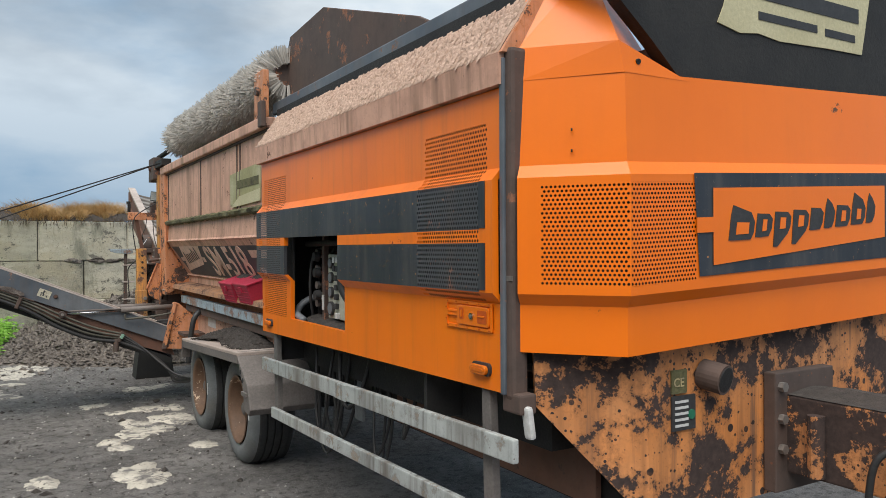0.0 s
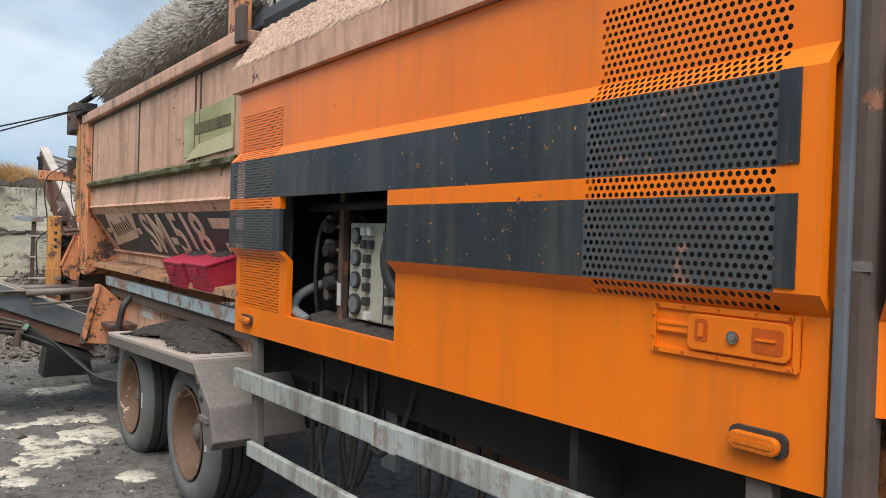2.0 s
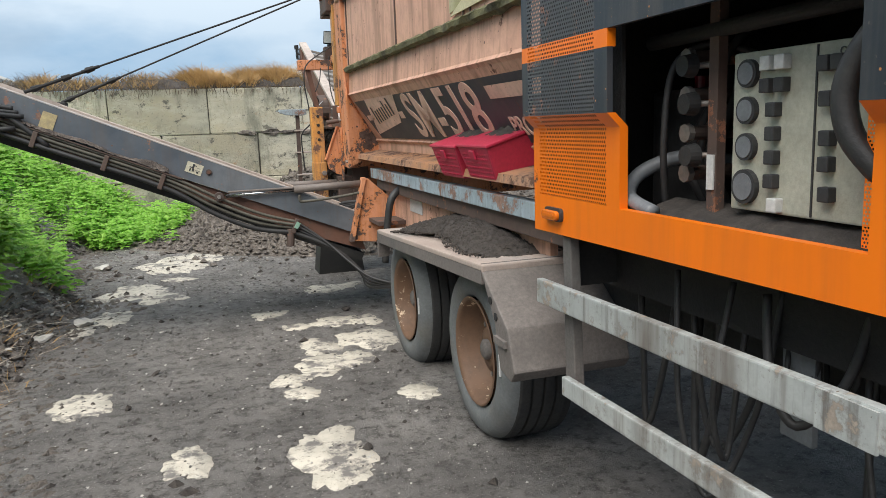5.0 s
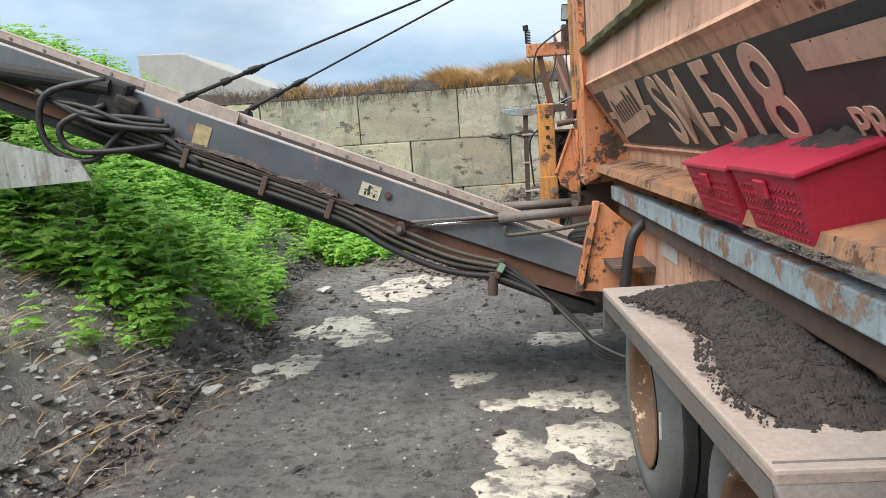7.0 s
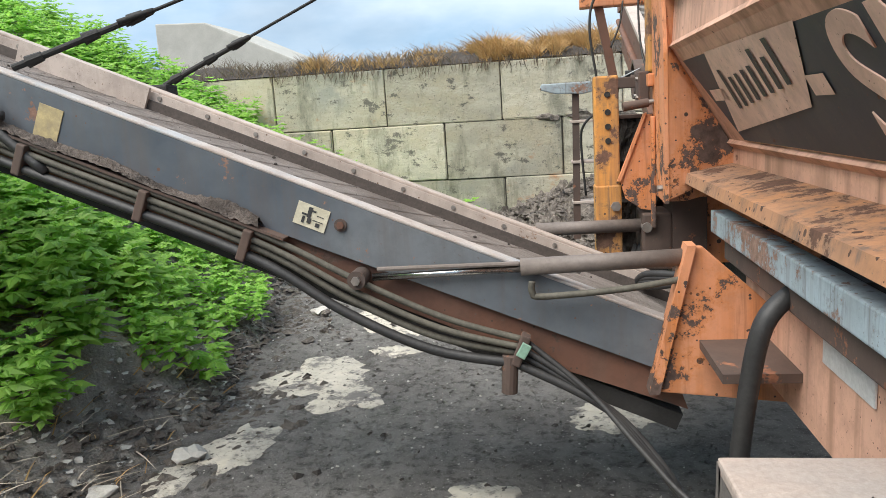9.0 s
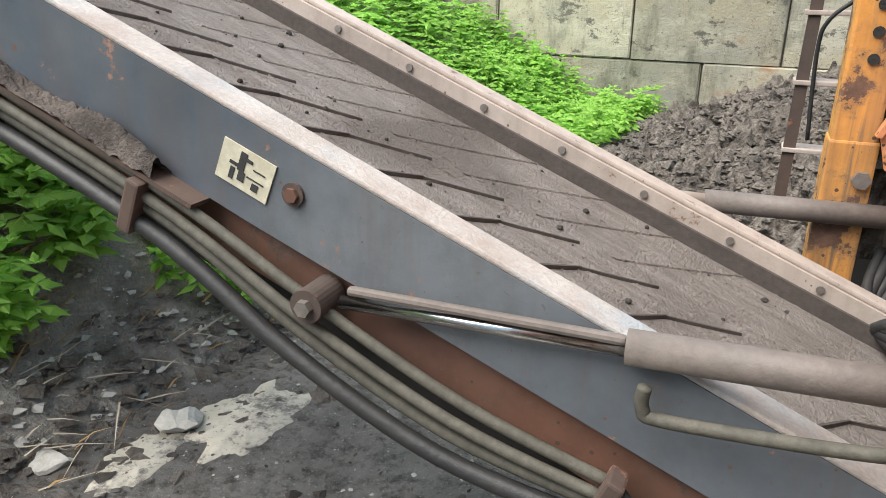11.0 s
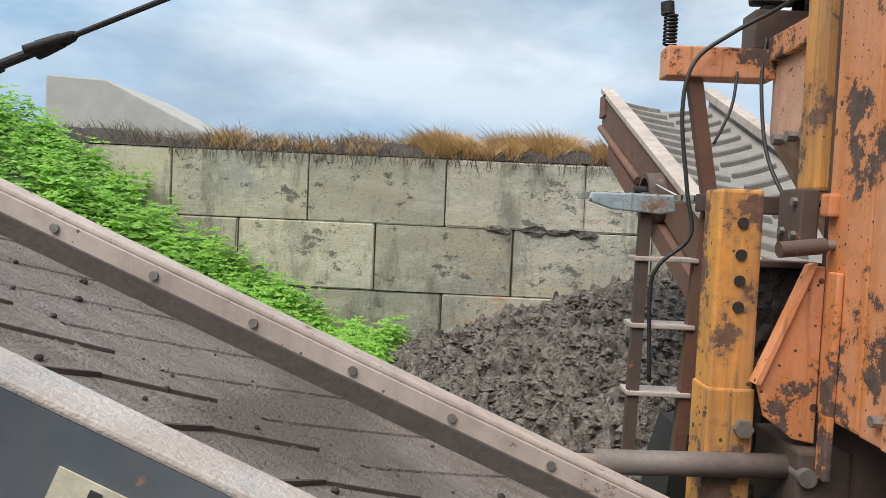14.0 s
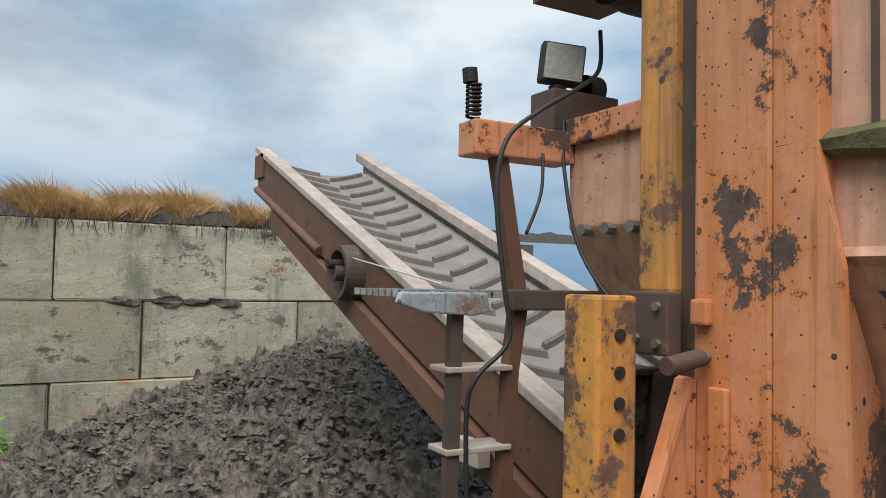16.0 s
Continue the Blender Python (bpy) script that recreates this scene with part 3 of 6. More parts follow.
tagged(far_block, "pale concrete block store behind the wall", "concrete block")
far_blocks = part("concrete_block", box(4.0, 5.6, 17.2, 18.0, 1.6, 2.62), PALE_CONCRETE, bevel=0.03)
tagged(far_blocks, "pale concrete block standing behind the yard", "concrete block")
crate = thing("green_frame", (5.9, 17.5, 0), "green painted steel frame beside the concrete block", "metal frame")
for z in (1.9, 2.2, 2.45):
    part("bar", box(5.65, 6.6, 17.4, 17.46, z, z + 0.09), GREEN, crate)
part("upright", box(5.7, 5.78, 17.4, 17.46, 0, 2.45), GREEN, crate)


# worn concrete showing through the yard
def patch(cx, cy, rx, ry, seed):
    r = random.Random(seed)
    bm = bmesh.new()
    k = 52
    ring = []
    for i in range(k):
        a = 2 * math.pi * i / k
        c, e = math.cos(a), math.sin(a)
        f = 1 + 0.45 * noise.noise((c * 1.1, e * 1.1, seed * 3.1)) + 0.28 * noise.noise((c * 3, e * 3, seed * 1.7)) + 0.14 * noise.noise((c * 8, e * 8, seed)) + r.uniform(-0.04, 0.04)
        x, y = cx + rx * f * math.cos(a), cy + ry * f * math.sin(a)
        ring.append((x, y))
    top = [bm.verts.new((x, y, yard_height(x, y) + 0.004)) for x, y in ring]
    low = [bm.verts.new((cx + (x - cx) * 1.12, cy + (y - cy) * 1.12, -0.03)) for x, y in ring]
    c = bm.verts.new((cx, cy, yard_height(cx, cy) + 0.007))
    for i in range(k):
        j = (i + 1) % k
        bm.faces.new((c, top[i], top[j]))
        bm.faces.new((top[i], low[i], low[j], top[j]))
    part("concrete_patch", bm, PATCH, ground, "pale worn concrete patch", smooth=True)


for k, p in enumerate(((-0.75, 3.97, 0.2, 0.32), (-0.16, 6.02, 0.25, 0.3), (-0.52, 5.95, 0.17, 0.2), (-0.5, 5.5, 0.24, 0.2), (-0.33, 5.52, 0.12, 0.18),
        (-0.82, 5.22, 0.13, 0.13), (-0.62, 5.3, 0.13, 0.1), (-0.78, 4.95, 0.12, 0.1), (-0.1, 4.7, 0.12, 0.12), (-2.07, 5.27, 0.17, 0.25), (-1.45, 4.2, 0.12, 0.2),
        (-2.05, 8.7, 0.36, 0.4), (-1.75, 8.3, 0.2, 0.2), (-1.75, 10.2, 0.42, 0.55), (-1.4, 10.6, 0.3, 0.4), (-2.15, 7.6, 0.17, 0.26), (-2.35, 7.2, 0.1, 0.2),
        (-0.8, 7.08, 0.14, 0.14), (-0.3, 6.6, 0.2, 0.16), (-0.05, 6.55, 0.12, 0.15), (-0.62, 6.55, 0.13, 0.1), (-0.1, 8.0, 0.3, 0.2), (-1.6, 9.2, 0.16, 0.14))):
    patch(*p, k)


# ---- screening machine ----
machine = thing("screening_machine", (1.2, 3.6, 0), "orange towed drum screening machine, dusty and rust-stained", "screening machine")


def band(z):
    """How far the side panel stands out at a height: flat, a raised belt, flat."""
    pts = ((1.20, 0), (1.605, 0), (1.65, -0.045), (2.10, -0.045), (2.15, 0), (2.60, 0))
    for (za, xa), (zb, xb) in zip(pts, pts[1:]):
        if z <= zb:
            return xa + (xb - xa) * (z - za) / (zb - za)
    return 0.0


def skew(y, z):
    """The lower edge of the side panel rises towards the front."""
    return z + (0.045 * (1 - y / 3.12) if z < 1.25 else 0)


YB = [0.0, 0.095, 0.62, 1.58, 2.52, 2.60, 3.11, 3.16]
ZB = [1.205, 1.345, 1.605, 1.65, 1.85, 1.905, 2.10, 2.15, 2.345, 2.47]
side_door = part("side_panel", box(0.02, 0.03, 0.0, 0.04, 1.25, 2.46), ORANGE, machine, "large orange engine side panel with streaked paint")
solid, dark_cells = bmesh.new(), bmesh.new()
holes = {True: ([], []), False: ([], [])}
for i, (ya, yb) in enumerate(zip(YB, YB[1:])):
    for j, (za, zb) in enumerate(zip(ZB, ZB[1:])):
        if i == 3 and 1 <= j <= 4:
            continue
        black = j in (3, 5)
        perf = (i == 1 and 2 <= j <= 7) or (i == 5 and 1 <= j <= 7)
        if perf:
            v, f = perforated(ya, yb, za, zb, 0.0195 if i == 1 else 0.0135, 0.0066 if i == 1 else 0.0043, lambda u, w: (band(w), u, w))
            pool = holes[black]
            k = len(pool[0])
            pool[0].extend(v)
            pool[1].extend(tuple(a + k for a in q) for q in f)
        else:
            bm = dark_cells if black and 0 < i < 7 else solid
            q = [bm.verts.new((band(z), y, skew(y, z))) for y, z in ((ya, za), (yb, za), (yb, zb), (ya, zb))]
            bm.faces.new(q)
for bm, mat, nm in ((solid, ORANGE, "panel_sheet"), (dark_cells, BLACK, "black_stripe")):
    bmesh.ops.remove_doubles(bm, verts=bm.verts, dist=1e-4)
    ex = bmesh.ops.extrude_edge_only(bm, edges=[e for e in bm.edges if e.is_boundary])
    for v in [g for g in ex["geom"] if isinstance(g, bmesh.types.BMVert)]:
        v.co.x += 0.03 if nm == "panel_sheet" else 0.02
    part(nm, bm, mat, side_door, "" if mat is ORANGE else "scratched black stripe")
for black, (v, f) in holes.items():
    raw("perforated_grille", v, f, GRILLE_BLACK if black else ORANGE, side_door, "black perforated grille" if black else "orange perforated grille")
part("black_edge", box(-0.049, -0.044, 0.05, 0.096, 1.66, 1.85), BLACK, side_door)
part("black_edge", box(-0.049, -0.044, 0.05, 0.096, 1.91, 2.10), BLACK, side_door)
part("grille_backing", box(0.03, 0.045, 0.06, 0.66, 1.58, 2.4), DARK, side_door)
part("grille_backing", box(0.03, 0.045, 2.56, 3.15, 1.33, 2.4), DARK, side_door)
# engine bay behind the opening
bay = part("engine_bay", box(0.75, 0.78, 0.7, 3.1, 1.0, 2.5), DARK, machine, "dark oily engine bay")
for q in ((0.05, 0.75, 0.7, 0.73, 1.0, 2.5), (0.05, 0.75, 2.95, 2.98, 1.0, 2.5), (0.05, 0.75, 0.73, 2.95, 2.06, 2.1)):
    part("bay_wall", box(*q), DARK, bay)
part("bay_floor", box(0.04, 0.7, 1.45, 2.6, 1.22, 1.30), SOIL, machine, "soil-covered ledge in the engine bay")
part("soil_ledge", sheet([1.58 + 0.03 * i for i in range(31)], [0, 1, 2, 3, 4], lambda u, w: (0.045 + 0.07 * w, u, 1.30 + (0.0, 0.05, 0.075, 0.06, 0.0)[int(w)] * (1 + 0.5 * noise.noise((u * 9, w * 3, 0))))), SOIL, machine, "dark soil piled on the ledge")
gauge = part("gauge_panel", box(0.13, 0.16, 1.55, 2.155, 1.375, 1.79), CREAM, machine, "dirty cream control panel with gauges and switches", bevel=0.006)
part("panel_gap", box(0.126, 0.129, 1.862, 1.867, 1.38, 1.785), INK, gauge)
for z, r in ((1.735, 0.036), (1.64, 0.036), (1.545, 0.036), (1.44, 0.046)):
    dial = part("dial", rod((0.115, 2.09, z), (0.135, 2.09, z), r, seg=24), INK, gauge, "round black gauge")
    part("dial_face", rod((0.112, 2.09, z), (0.1145, 2.09, z), r * 0.78, seg=24), HOSE_GREY, dial)
for y, z in ((1.955, 1.785), (1.905, 1.785), (1.955, 1.73), (1.905, 1.73), (1.93, 1.67), (1.93, 1.61), (1.93, 1.55), (1.93, 1.49), (1.915, 1.43), (1.77, 1.77), (1.73, 1.77), (1.76, 1.69), (1.755, 1.6), (1.755, 1.54), (1.75, 1.47)):
    part("switch", box(0.105, 0.132, y + 0.043, y + 0.077, z - 0.048, z - 0.012), INK if rng.random() < 0.8 else WHITE, gauge, bevel=0.004)
lettering("panel_word", "ON", 0.026, frame_pose((0.127, 1.80, 1.755), (0, -1, 0), (0, 0, 1)), INK, gauge, extrude=0.0005)
part("bay_upright", box(0.13, 0.16, 2.22, 2.26, 1.30, 1.95), BROWN, machine, "thin steel upright")
part("upright_sticker", box(0.124, 0.129, 2.225, 2.255, 1.42, 1.52), WHITE, machine)
part("grey_hose", tube([(0.06, 2.42, 1.34), (0.06, 2.56, 1.38), (0.13, 2.60, 1.45), (0.24, 2.52, 1.50), (0.36, 2.40, 1.48)], 0.024), HOSE_GREY, machine, "bent grey hose", smooth=True)
part("black_hose", tube([(0.07, 1.56, 1.84), (0.035, 1.63, 1.78), (0.02, 1.675, 1.68), (0.025, 1.66, 1.58), (0.05, 1.60, 1.50)], 0.027), RUBBER, machine, "curved black hose", smooth=True)
for k in range(6):
    y = 2.36 + 0.05 * (k % 3)
    part("engine_hose", tube([(0.3, y, 1.32), (0.24, y + 0.03, 1.5), (0.3, y - 0.02, 1.7), (0.4, y + 0.1, 1.9)], 0.016 + 0.004 * (k % 2)), RUBBER, machine, smooth=True)
for z in (1.46, 1.58, 1.69, 1.80):
    f = part("fitting", rod((0.15, 2.37, z), (0.30, 2.37, z), 0.022), BROWN, machine)
    part("fitting_nut", rod((0.13, 2.37, z), (0.15, 2.37, z), 0.028, seg=8), STEEL, f)
part("oil_can", box(0.3, 0.5, 2.5, 2.8, 1.3, 1.72), INK, machine, "black container", bevel=0.02)
part("can_cap", rod((0.36, 2.6, 1.72), (0.36, 2.6, 1.76), 0.025), DARK_RED, machine)
v, f = perforated(1.585, 1.625, 1.35, 1.90, 0.008, 0.0027, lambda u, w: (0.03, u, w))
raw("mesh_strip", v, f, ORANGE, machine, "fine orange wire mesh strip")
for y, z in ((2.345, 1.775), (2.335, 1.665), (2.325, 1.515)):
    knob = part("valve_knob", rod((0.10, y, z), (0.135, y, z), 0.030, 0.036, seg=18), RUBBER, machine, "black valve knob")
    part("knob_stem", rod((0.135, y, z), (0.19, y - 0.05, z), 0.010, seg=10), STEEL, knob)
part("cross_tube", rod((0.14, 2.56, 1.86), (0.14, 1.6, 1.875), 0.022, seg=14), DARK, machine, smooth=True)
part("thin_hose", tube([(0.16, 2.50, 1.32), (0.12, 2.46, 1.55), (0.14, 2.44, 1.78), (0.22, 2.36, 1.84), (0.28, 2.25, 1.80)], 0.011), RUBBER, machine, smooth=True)
part("thin_hose", tube([(0.2, 2.30, 1.32), (0.18, 2.29, 1.5), (0.2, 2.31, 1.75), (0.3, 2.28, 1.9)], 0.013), RUBBER, machine, smooth=True)
# flush latch
def stadium(y0, y1, z0, z1, r, x0, x1, seg=6):
    """A plate with round corners, standing in the side panel's plane."""
    pts = []
    for cy, cz, a0 in ((y1 - r, z1 - r, 0), (y0 + r, z1 - r, 90), (y0 + r, z0 + r, 180), (y1 - r, z0 + r, 270)):
        pts += [(cy + r * math.cos(radians(a0 + 90 * k / seg)), cz + r * math.sin(radians(a0 + 90 * k / seg))) for k in range(seg + 1)]
    return prism(pts, "x", x0, x1)


latch = part("latch", stadium(0.055, 0.42, 1.485, 1.603, 0.012, -0.003, 0.02), ORANGE, machine, "orange recessed panel latch")
for q in ((0.066, 0.41, 1.590, 1.603), (0.066, 0.41, 1.485, 1.498), (0.055, 0.068, 1.485, 1.603), (0.407, 0.42, 1.485, 1.603)):
    part("latch_bezel", stadium(*q, 0.006, -0.010, 0.0), ORANGE, latch)
grip = part("handle", stadium(0.072, 0.315, 1.503, 1.585, 0.016, -0.016, -0.002), ORANGE, latch, bevel=0.003)
# The recesses are thin plates with their shade in the colour.
part("grip_recess_shade", stadium(0.085, 0.155, 1.517, 1.570, 0.008, -0.0175, -0.015), SHADED_ORANGE, grip)
part("grip_recess_shade", stadium(0.262, 0.295, 1.525, 1.575, 0.008, -0.0175, -0.015), SHADED_ORANGE, grip)
part("grip_tab", stadium(0.10, 0.145, 1.543, 1.549, 0.0028, -0.021, -0.016), ORANGE, grip)
part("grip_tab", stadium(0.272, 0.284, 1.535, 1.565, 0.004, -0.021, -0.016), ORANGE, grip)
part("handle_stem", stadium(0.31, 0.405, 1.532, 1.562, 0.008, -0.011, -0.002), ORANGE, grip, bevel=0.002)
part("stem_rib", stadium(0.31, 0.40, 1.537, 1.541, 0.0018, -0.014, -0.010), ORANGE, grip)
part("stem_rib", stadium(0.31, 0.40, 1.553, 1.557, 0.0018, -0.014, -0.010), ORANGE, grip)
part("lock", rod((-0.023, 0.198, 1.543), (-0.014, 0.198, 1.543), 0.014, seg=24), CHROME, latch, "chrome lock barrel")
part("lock_core", rod((-0.0245, 0.198, 1.543), (-0.023, 0.198, 1.543), 0.008, seg=16), STEEL, latch)
for y, z in ((0.40, 1.597), (0.33, 1.597), (0.24, 1.597), (0.15, 1.597), (0.075, 1.597), (0.40, 1.491), (0.33, 1.491), (0.24, 1.491), (0.15, 1.491), (0.075, 1.491), (0.414, 1.52), (0.414, 1.57)):
    part("latch_screw", rod((-0.0125, y, z), (-0.0095, y, z), 0.0035, seg=8), SHADED_ORANGE, latch)


def marker(y, z, w, h):
    base = part("marker_lamp", stadium(y - w / 2 - 0.010, y + w / 2 + 0.006, z - h / 2 - 0.005, z + h / 2 + 0.009, h / 2, -0.012, 0.01), INK, machine, "amber side marker lamp on a black base")
    part("lens", stadium(y - w / 2, y + w / 2, z - h / 2, z + h / 2, h / 2 - 0.001, -0.030, -0.011), AMBER, base, "ribbed amber lens", bevel=0.005)
    part("lens_ridge", stadium(y - w / 2 + 0.014, y + w / 2 - 0.014, z - 0.006, z + 0.006, 0.005, -0.0325, -0.029), AMBER, base)


marker(0.14, 1.328, 0.115, 0.04)
marker(2.98, 1.280, 0.12, 0.036)

# speckled roof edge over the panel, and the beam and feed wings above
part("eave", prism([(-0.03, 2.475), (-0.035, 2.60), (0.0, 2.62), (0.03, 2.475)], "y", -0.03, 1.55), SALMON, machine, "stained salmon eave strip")
part("eave", prism([(-0.03, 2.475), (-0.035, 2.60), (0.0, 2.62), (0.03, 2.475)], "y", 1.556, 3.22), SALMON, machine)
part("roof_slope", sheet([-0.03 + 0.13 * i for i in range(26)], [i / 6 for i in range(7)], lambda u, w: (-0.03 + 0.17 * w, u, 2.605 + 0.25 * w + 0.004 * noise.noise((u * 9, w * 9, 0)))), CAP, machine, "sloping salmon roof speckled with flaking dirt")
crumbs_v, crumbs_f = [], []
for _ in range(2600):
    u, w = rng.uniform(0, 3.2), rng.random()
    s = rng.uniform(0.006, 0.022)
    c = Vector((-0.032 + 0.17 * w, u, 2.607 + 0.25 * w))
    a = rng.uniform(0, 6.3)
    k = len(crumbs_v)
    e1, e2 = Vector((0.56, 0, 0.83)), Vector((0, 1, 0))
    for t in range(4):
        crumbs_v.append(c + s * (math.cos(a + t * 1.57) * e1 * 1.5 + math.sin(a + t * 1.57) * e2 * 0.6))
    crumbs_v.append(c + Vector((-0.007, 0, 0.004)))
    crumbs_f += [(k + 4, k + t, k + (t + 1) % 4) for t in range(4)]
tagged(raw("roof_flakes", crumbs_v, crumbs_f, grain("pale_flakes", (0.62, 0.44, 0.34), (0.34, 0.23, 0.17), 40, 0.9, 0.2), machine, "pale flaking specks"), kind="stuff")
part("roof_gable", prism([(-0.03, 2.6), (0.14, 2.855), (0.5, 2.855), (0.5, 2.6)], "y", -0.05, -0.03), SALMON_RUST, machine)
part("top_beam", box(0.18, 0.26, -0.6, 3.45, 2.91, 3.0), SLATE, machine, "dark grey top beam", bevel=0.008)
# Dark plate added to draw the shadow below the top beam.
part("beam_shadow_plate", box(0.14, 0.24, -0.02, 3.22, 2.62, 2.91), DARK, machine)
part("feed_wing", prism([(3.58, 2.98), (3.60, 3.12), (3.34, 3.53), (2.62, 3.57), (1.22, 3.13), (0.9, 2.98)], "x", 0.29, 0.32), BROWN, machine, "dark brown steel feed wing", bevel=0.006)
part("roof", box(0.5, 2.4, -0.3, 3.2, 2.58, 2.62), BROWN, machine)
# corner post
part("corner_post", box(-0.005, 0.075, -0.075, -0.015, 1.23, 2.62), BROWN, machine, "worn dark corner post with chipped paint", bevel=0.018)
part("post_edge", box(-0.02, -0.004, -0.04, -0.014, 1.25, 2.58), SLATE, machine, "chipped post edge", bevel=0.005)
part("post_light", obox((0.04, -0.12, 1.15), (0.03, 0.045, 0.13), (0, -8, 0)), WHITE, machine, "white oval position lamp", bevel=0.012)
part("strap", box(-0.006, 0.0, -0.075, -0.02, 1.7, 1.72), STEEL, machine)
part("post_foot", box(0.0, 0.08, -0.12, 0.0, 1.18, 1.26), BROWN, machine, bevel=0.01)
part("roof_bracket", box(0.02, 0.06, 3.24, 3.34, 2.78, 2.98), BROWN, machine, "rusty roof bracket", bevel=0.008)
# front hood: bevelled corner, then the front face, with a raised belt
HP = [(0.035, -0.075), (0.29, -0.40), (2.45, -0.40)]


def hood_point(s, z, out=0.0):
    """s: 0..1 along the bevelled corner, 1..2 along the front face, mitred where they meet."""
    b = out - band(z) * 0.8 - max(0, z - 2.15) * 0.05
    p0, p1, p2 = (Vector(q) for q in HP)
    d1, d2 = (p1 - p0).normalized(), (p2 - p1).normalized()
    n1, n2 = Vector((d1.y, -d1.x)), Vector((d2.y, -d2.x))
    mitre = (n1 + n2) / (1 + n1.dot(n2))
    q0, q1, q2 = p0 + n1 * b, p1 + mitre * b, p2 + n2 * b
    q = q0 + (q1 - q0) * s if s <= 1 else q1 + (q2 - q1) * (s - 1)
    return (q.x, q.y, z + 0.045 * max(0.0, q.x - 0.3))


HZ = [1.42, 1.605, 1.65, 2.10, 2.15, 2.47, 2.49]
hood = part("front_hood", box(0.10, 0.13, -0.07, -0.03, 1.44, 2.46), ORANGE_HOOD, machine, "bright orange front hood with a raised belt")
bm = bmesh.new()
gs = 0.21
f_s = 1 + (0.64 - 0.29) / 2.16
for sa, sb in ((0, gs), (gs, 1), (1, f_s), (f_s, 2)):
    for za, zb in zip(HZ, HZ[1:]):
        if za == 1.65 and sa in (gs, 1):
            for a, b in ((1.65, 1.685), (2.07, 2.10)):
                bm.faces.new([bm.verts.new(hood_point(s, z)) for s, z in ((sa, a), (sb, a), (sb, b), (sa, b))])
            continue
        bm.faces.new([bm.verts.new(hood_point(s + (1e-9 if s == 1 and sa == 1 else 0), z)) for s, z in ((sa, za), (sb, za), (sb, zb), (sa, zb))])
part("hood_sheet", bm, ORANGE_HOOD, hood)
bm = bmesh.new()
for corners in (((0.045, -0.062, 2.488), (0.295, -0.385, 2.488), (0.285, -0.365, 2.61), (0.05, -0.045, 2.62)),
        ((0.05, -0.045, 2.62), (0.285, -0.365, 2.61), (0.36, -0.12, 2.98), (0.17, 0.02, 2.98)),
        ((0.295, -0.385, 2.488), (0.64, -0.385, 2.488), (0.285, -0.365, 2.61)),
        ((0.285, -0.365, 2.61), (0.64, -0.385, 2.488), (0.62, -0.2, 2.6), (0.36, -0.12, 2.98))):
    bm.faces.new([bm.verts.new(q) for q in corners])
part("hood_crest", bm, ORANGE_HOOD, hood)
part("crest_hole", rod((0.37, -0.384, 2.535), (0.37, -0.376, 2.537), 0.011, seg=12), DARK, hood)
v, f = [], []


def hood_arc(d, z):
    """The point d metres along the hood from its first edge."""
    l0 = math.hypot(HP[1][0] - HP[0][0], HP[1][1] - HP[0][1])
    return hood_point(d / l0, z) if d <= l0 else hood_point(1 + (d - l0) / 2.16, z)


l0 = math.hypot(HP[1][0] - HP[0][0], HP[1][1] - HP[0][1])
for a, b in ((gs * l0, l0), (l0 + 1e-6, l0 + (f_s - 1) * 2.16)):
    vv, ff = perforated(a, b, 1.685, 2.07, 0.0165, 0.0053, hood_arc)
    k = len(v)
    v += vv
    f += [tuple(q + k for q in face) for face in ff]
raw("hood_grille", v, f, ORANGE_HOOD, hood, "perforated orange grille")
for z0, z1 in ((2.02, 2.10), (1.70, 1.80)):
    part("hood_clip", box(0.052, 0.062, -0.145, -0.135, z0, z1), GALV, hood, bevel=0.003)
for z in (2.20, 2.28):
    part("hood_rivet", rod((0.16, -0.245, z), (0.155, -0.241, z), 0.006, seg=8), DARK, hood)
part("hood_backing", prism([(0.13, -0.06), (0.34, -0.33), (2.4, -0.33), (2.4, -0.30), (0.36, -0.30), (0.16, -0.04)], "z", 1.43, 2.47), DARK, hood)


def front_z(x, z):
    """The front face rises a little away from the corner."""
    return z + 0.045 * (x - 0.3)


part("front_band", sheet([0.606, 1.2, 1.8, 2.42], [1.70, 2.105], lambda u, w: (u + (0.03 if u < 0.7 and w < 2 else 0), -0.4405, front_z(u, w))), BLACK, hood, "black front band")
part("logo_plate", sheet([0.712, 1.3, 1.93], [0, 1], lambda u, w: (u, -0.4445, front_z(u, (1.738 + 0.05 * (u - 0.712), 2.045)[int(w)]))), ORANGE_HOOD, hood, "orange logo panel")
part("logo_bar", prism([(0.615, front_z(0.615, 1.87)), (0.72, front_z(0.72, 1.87)), (0.72, front_z(0.72, 1.93)), (0.615, front_z(0.615, 1.93))], "y", -0.447, -0.444), ORANGE_HOOD, hood)
x = 0.80
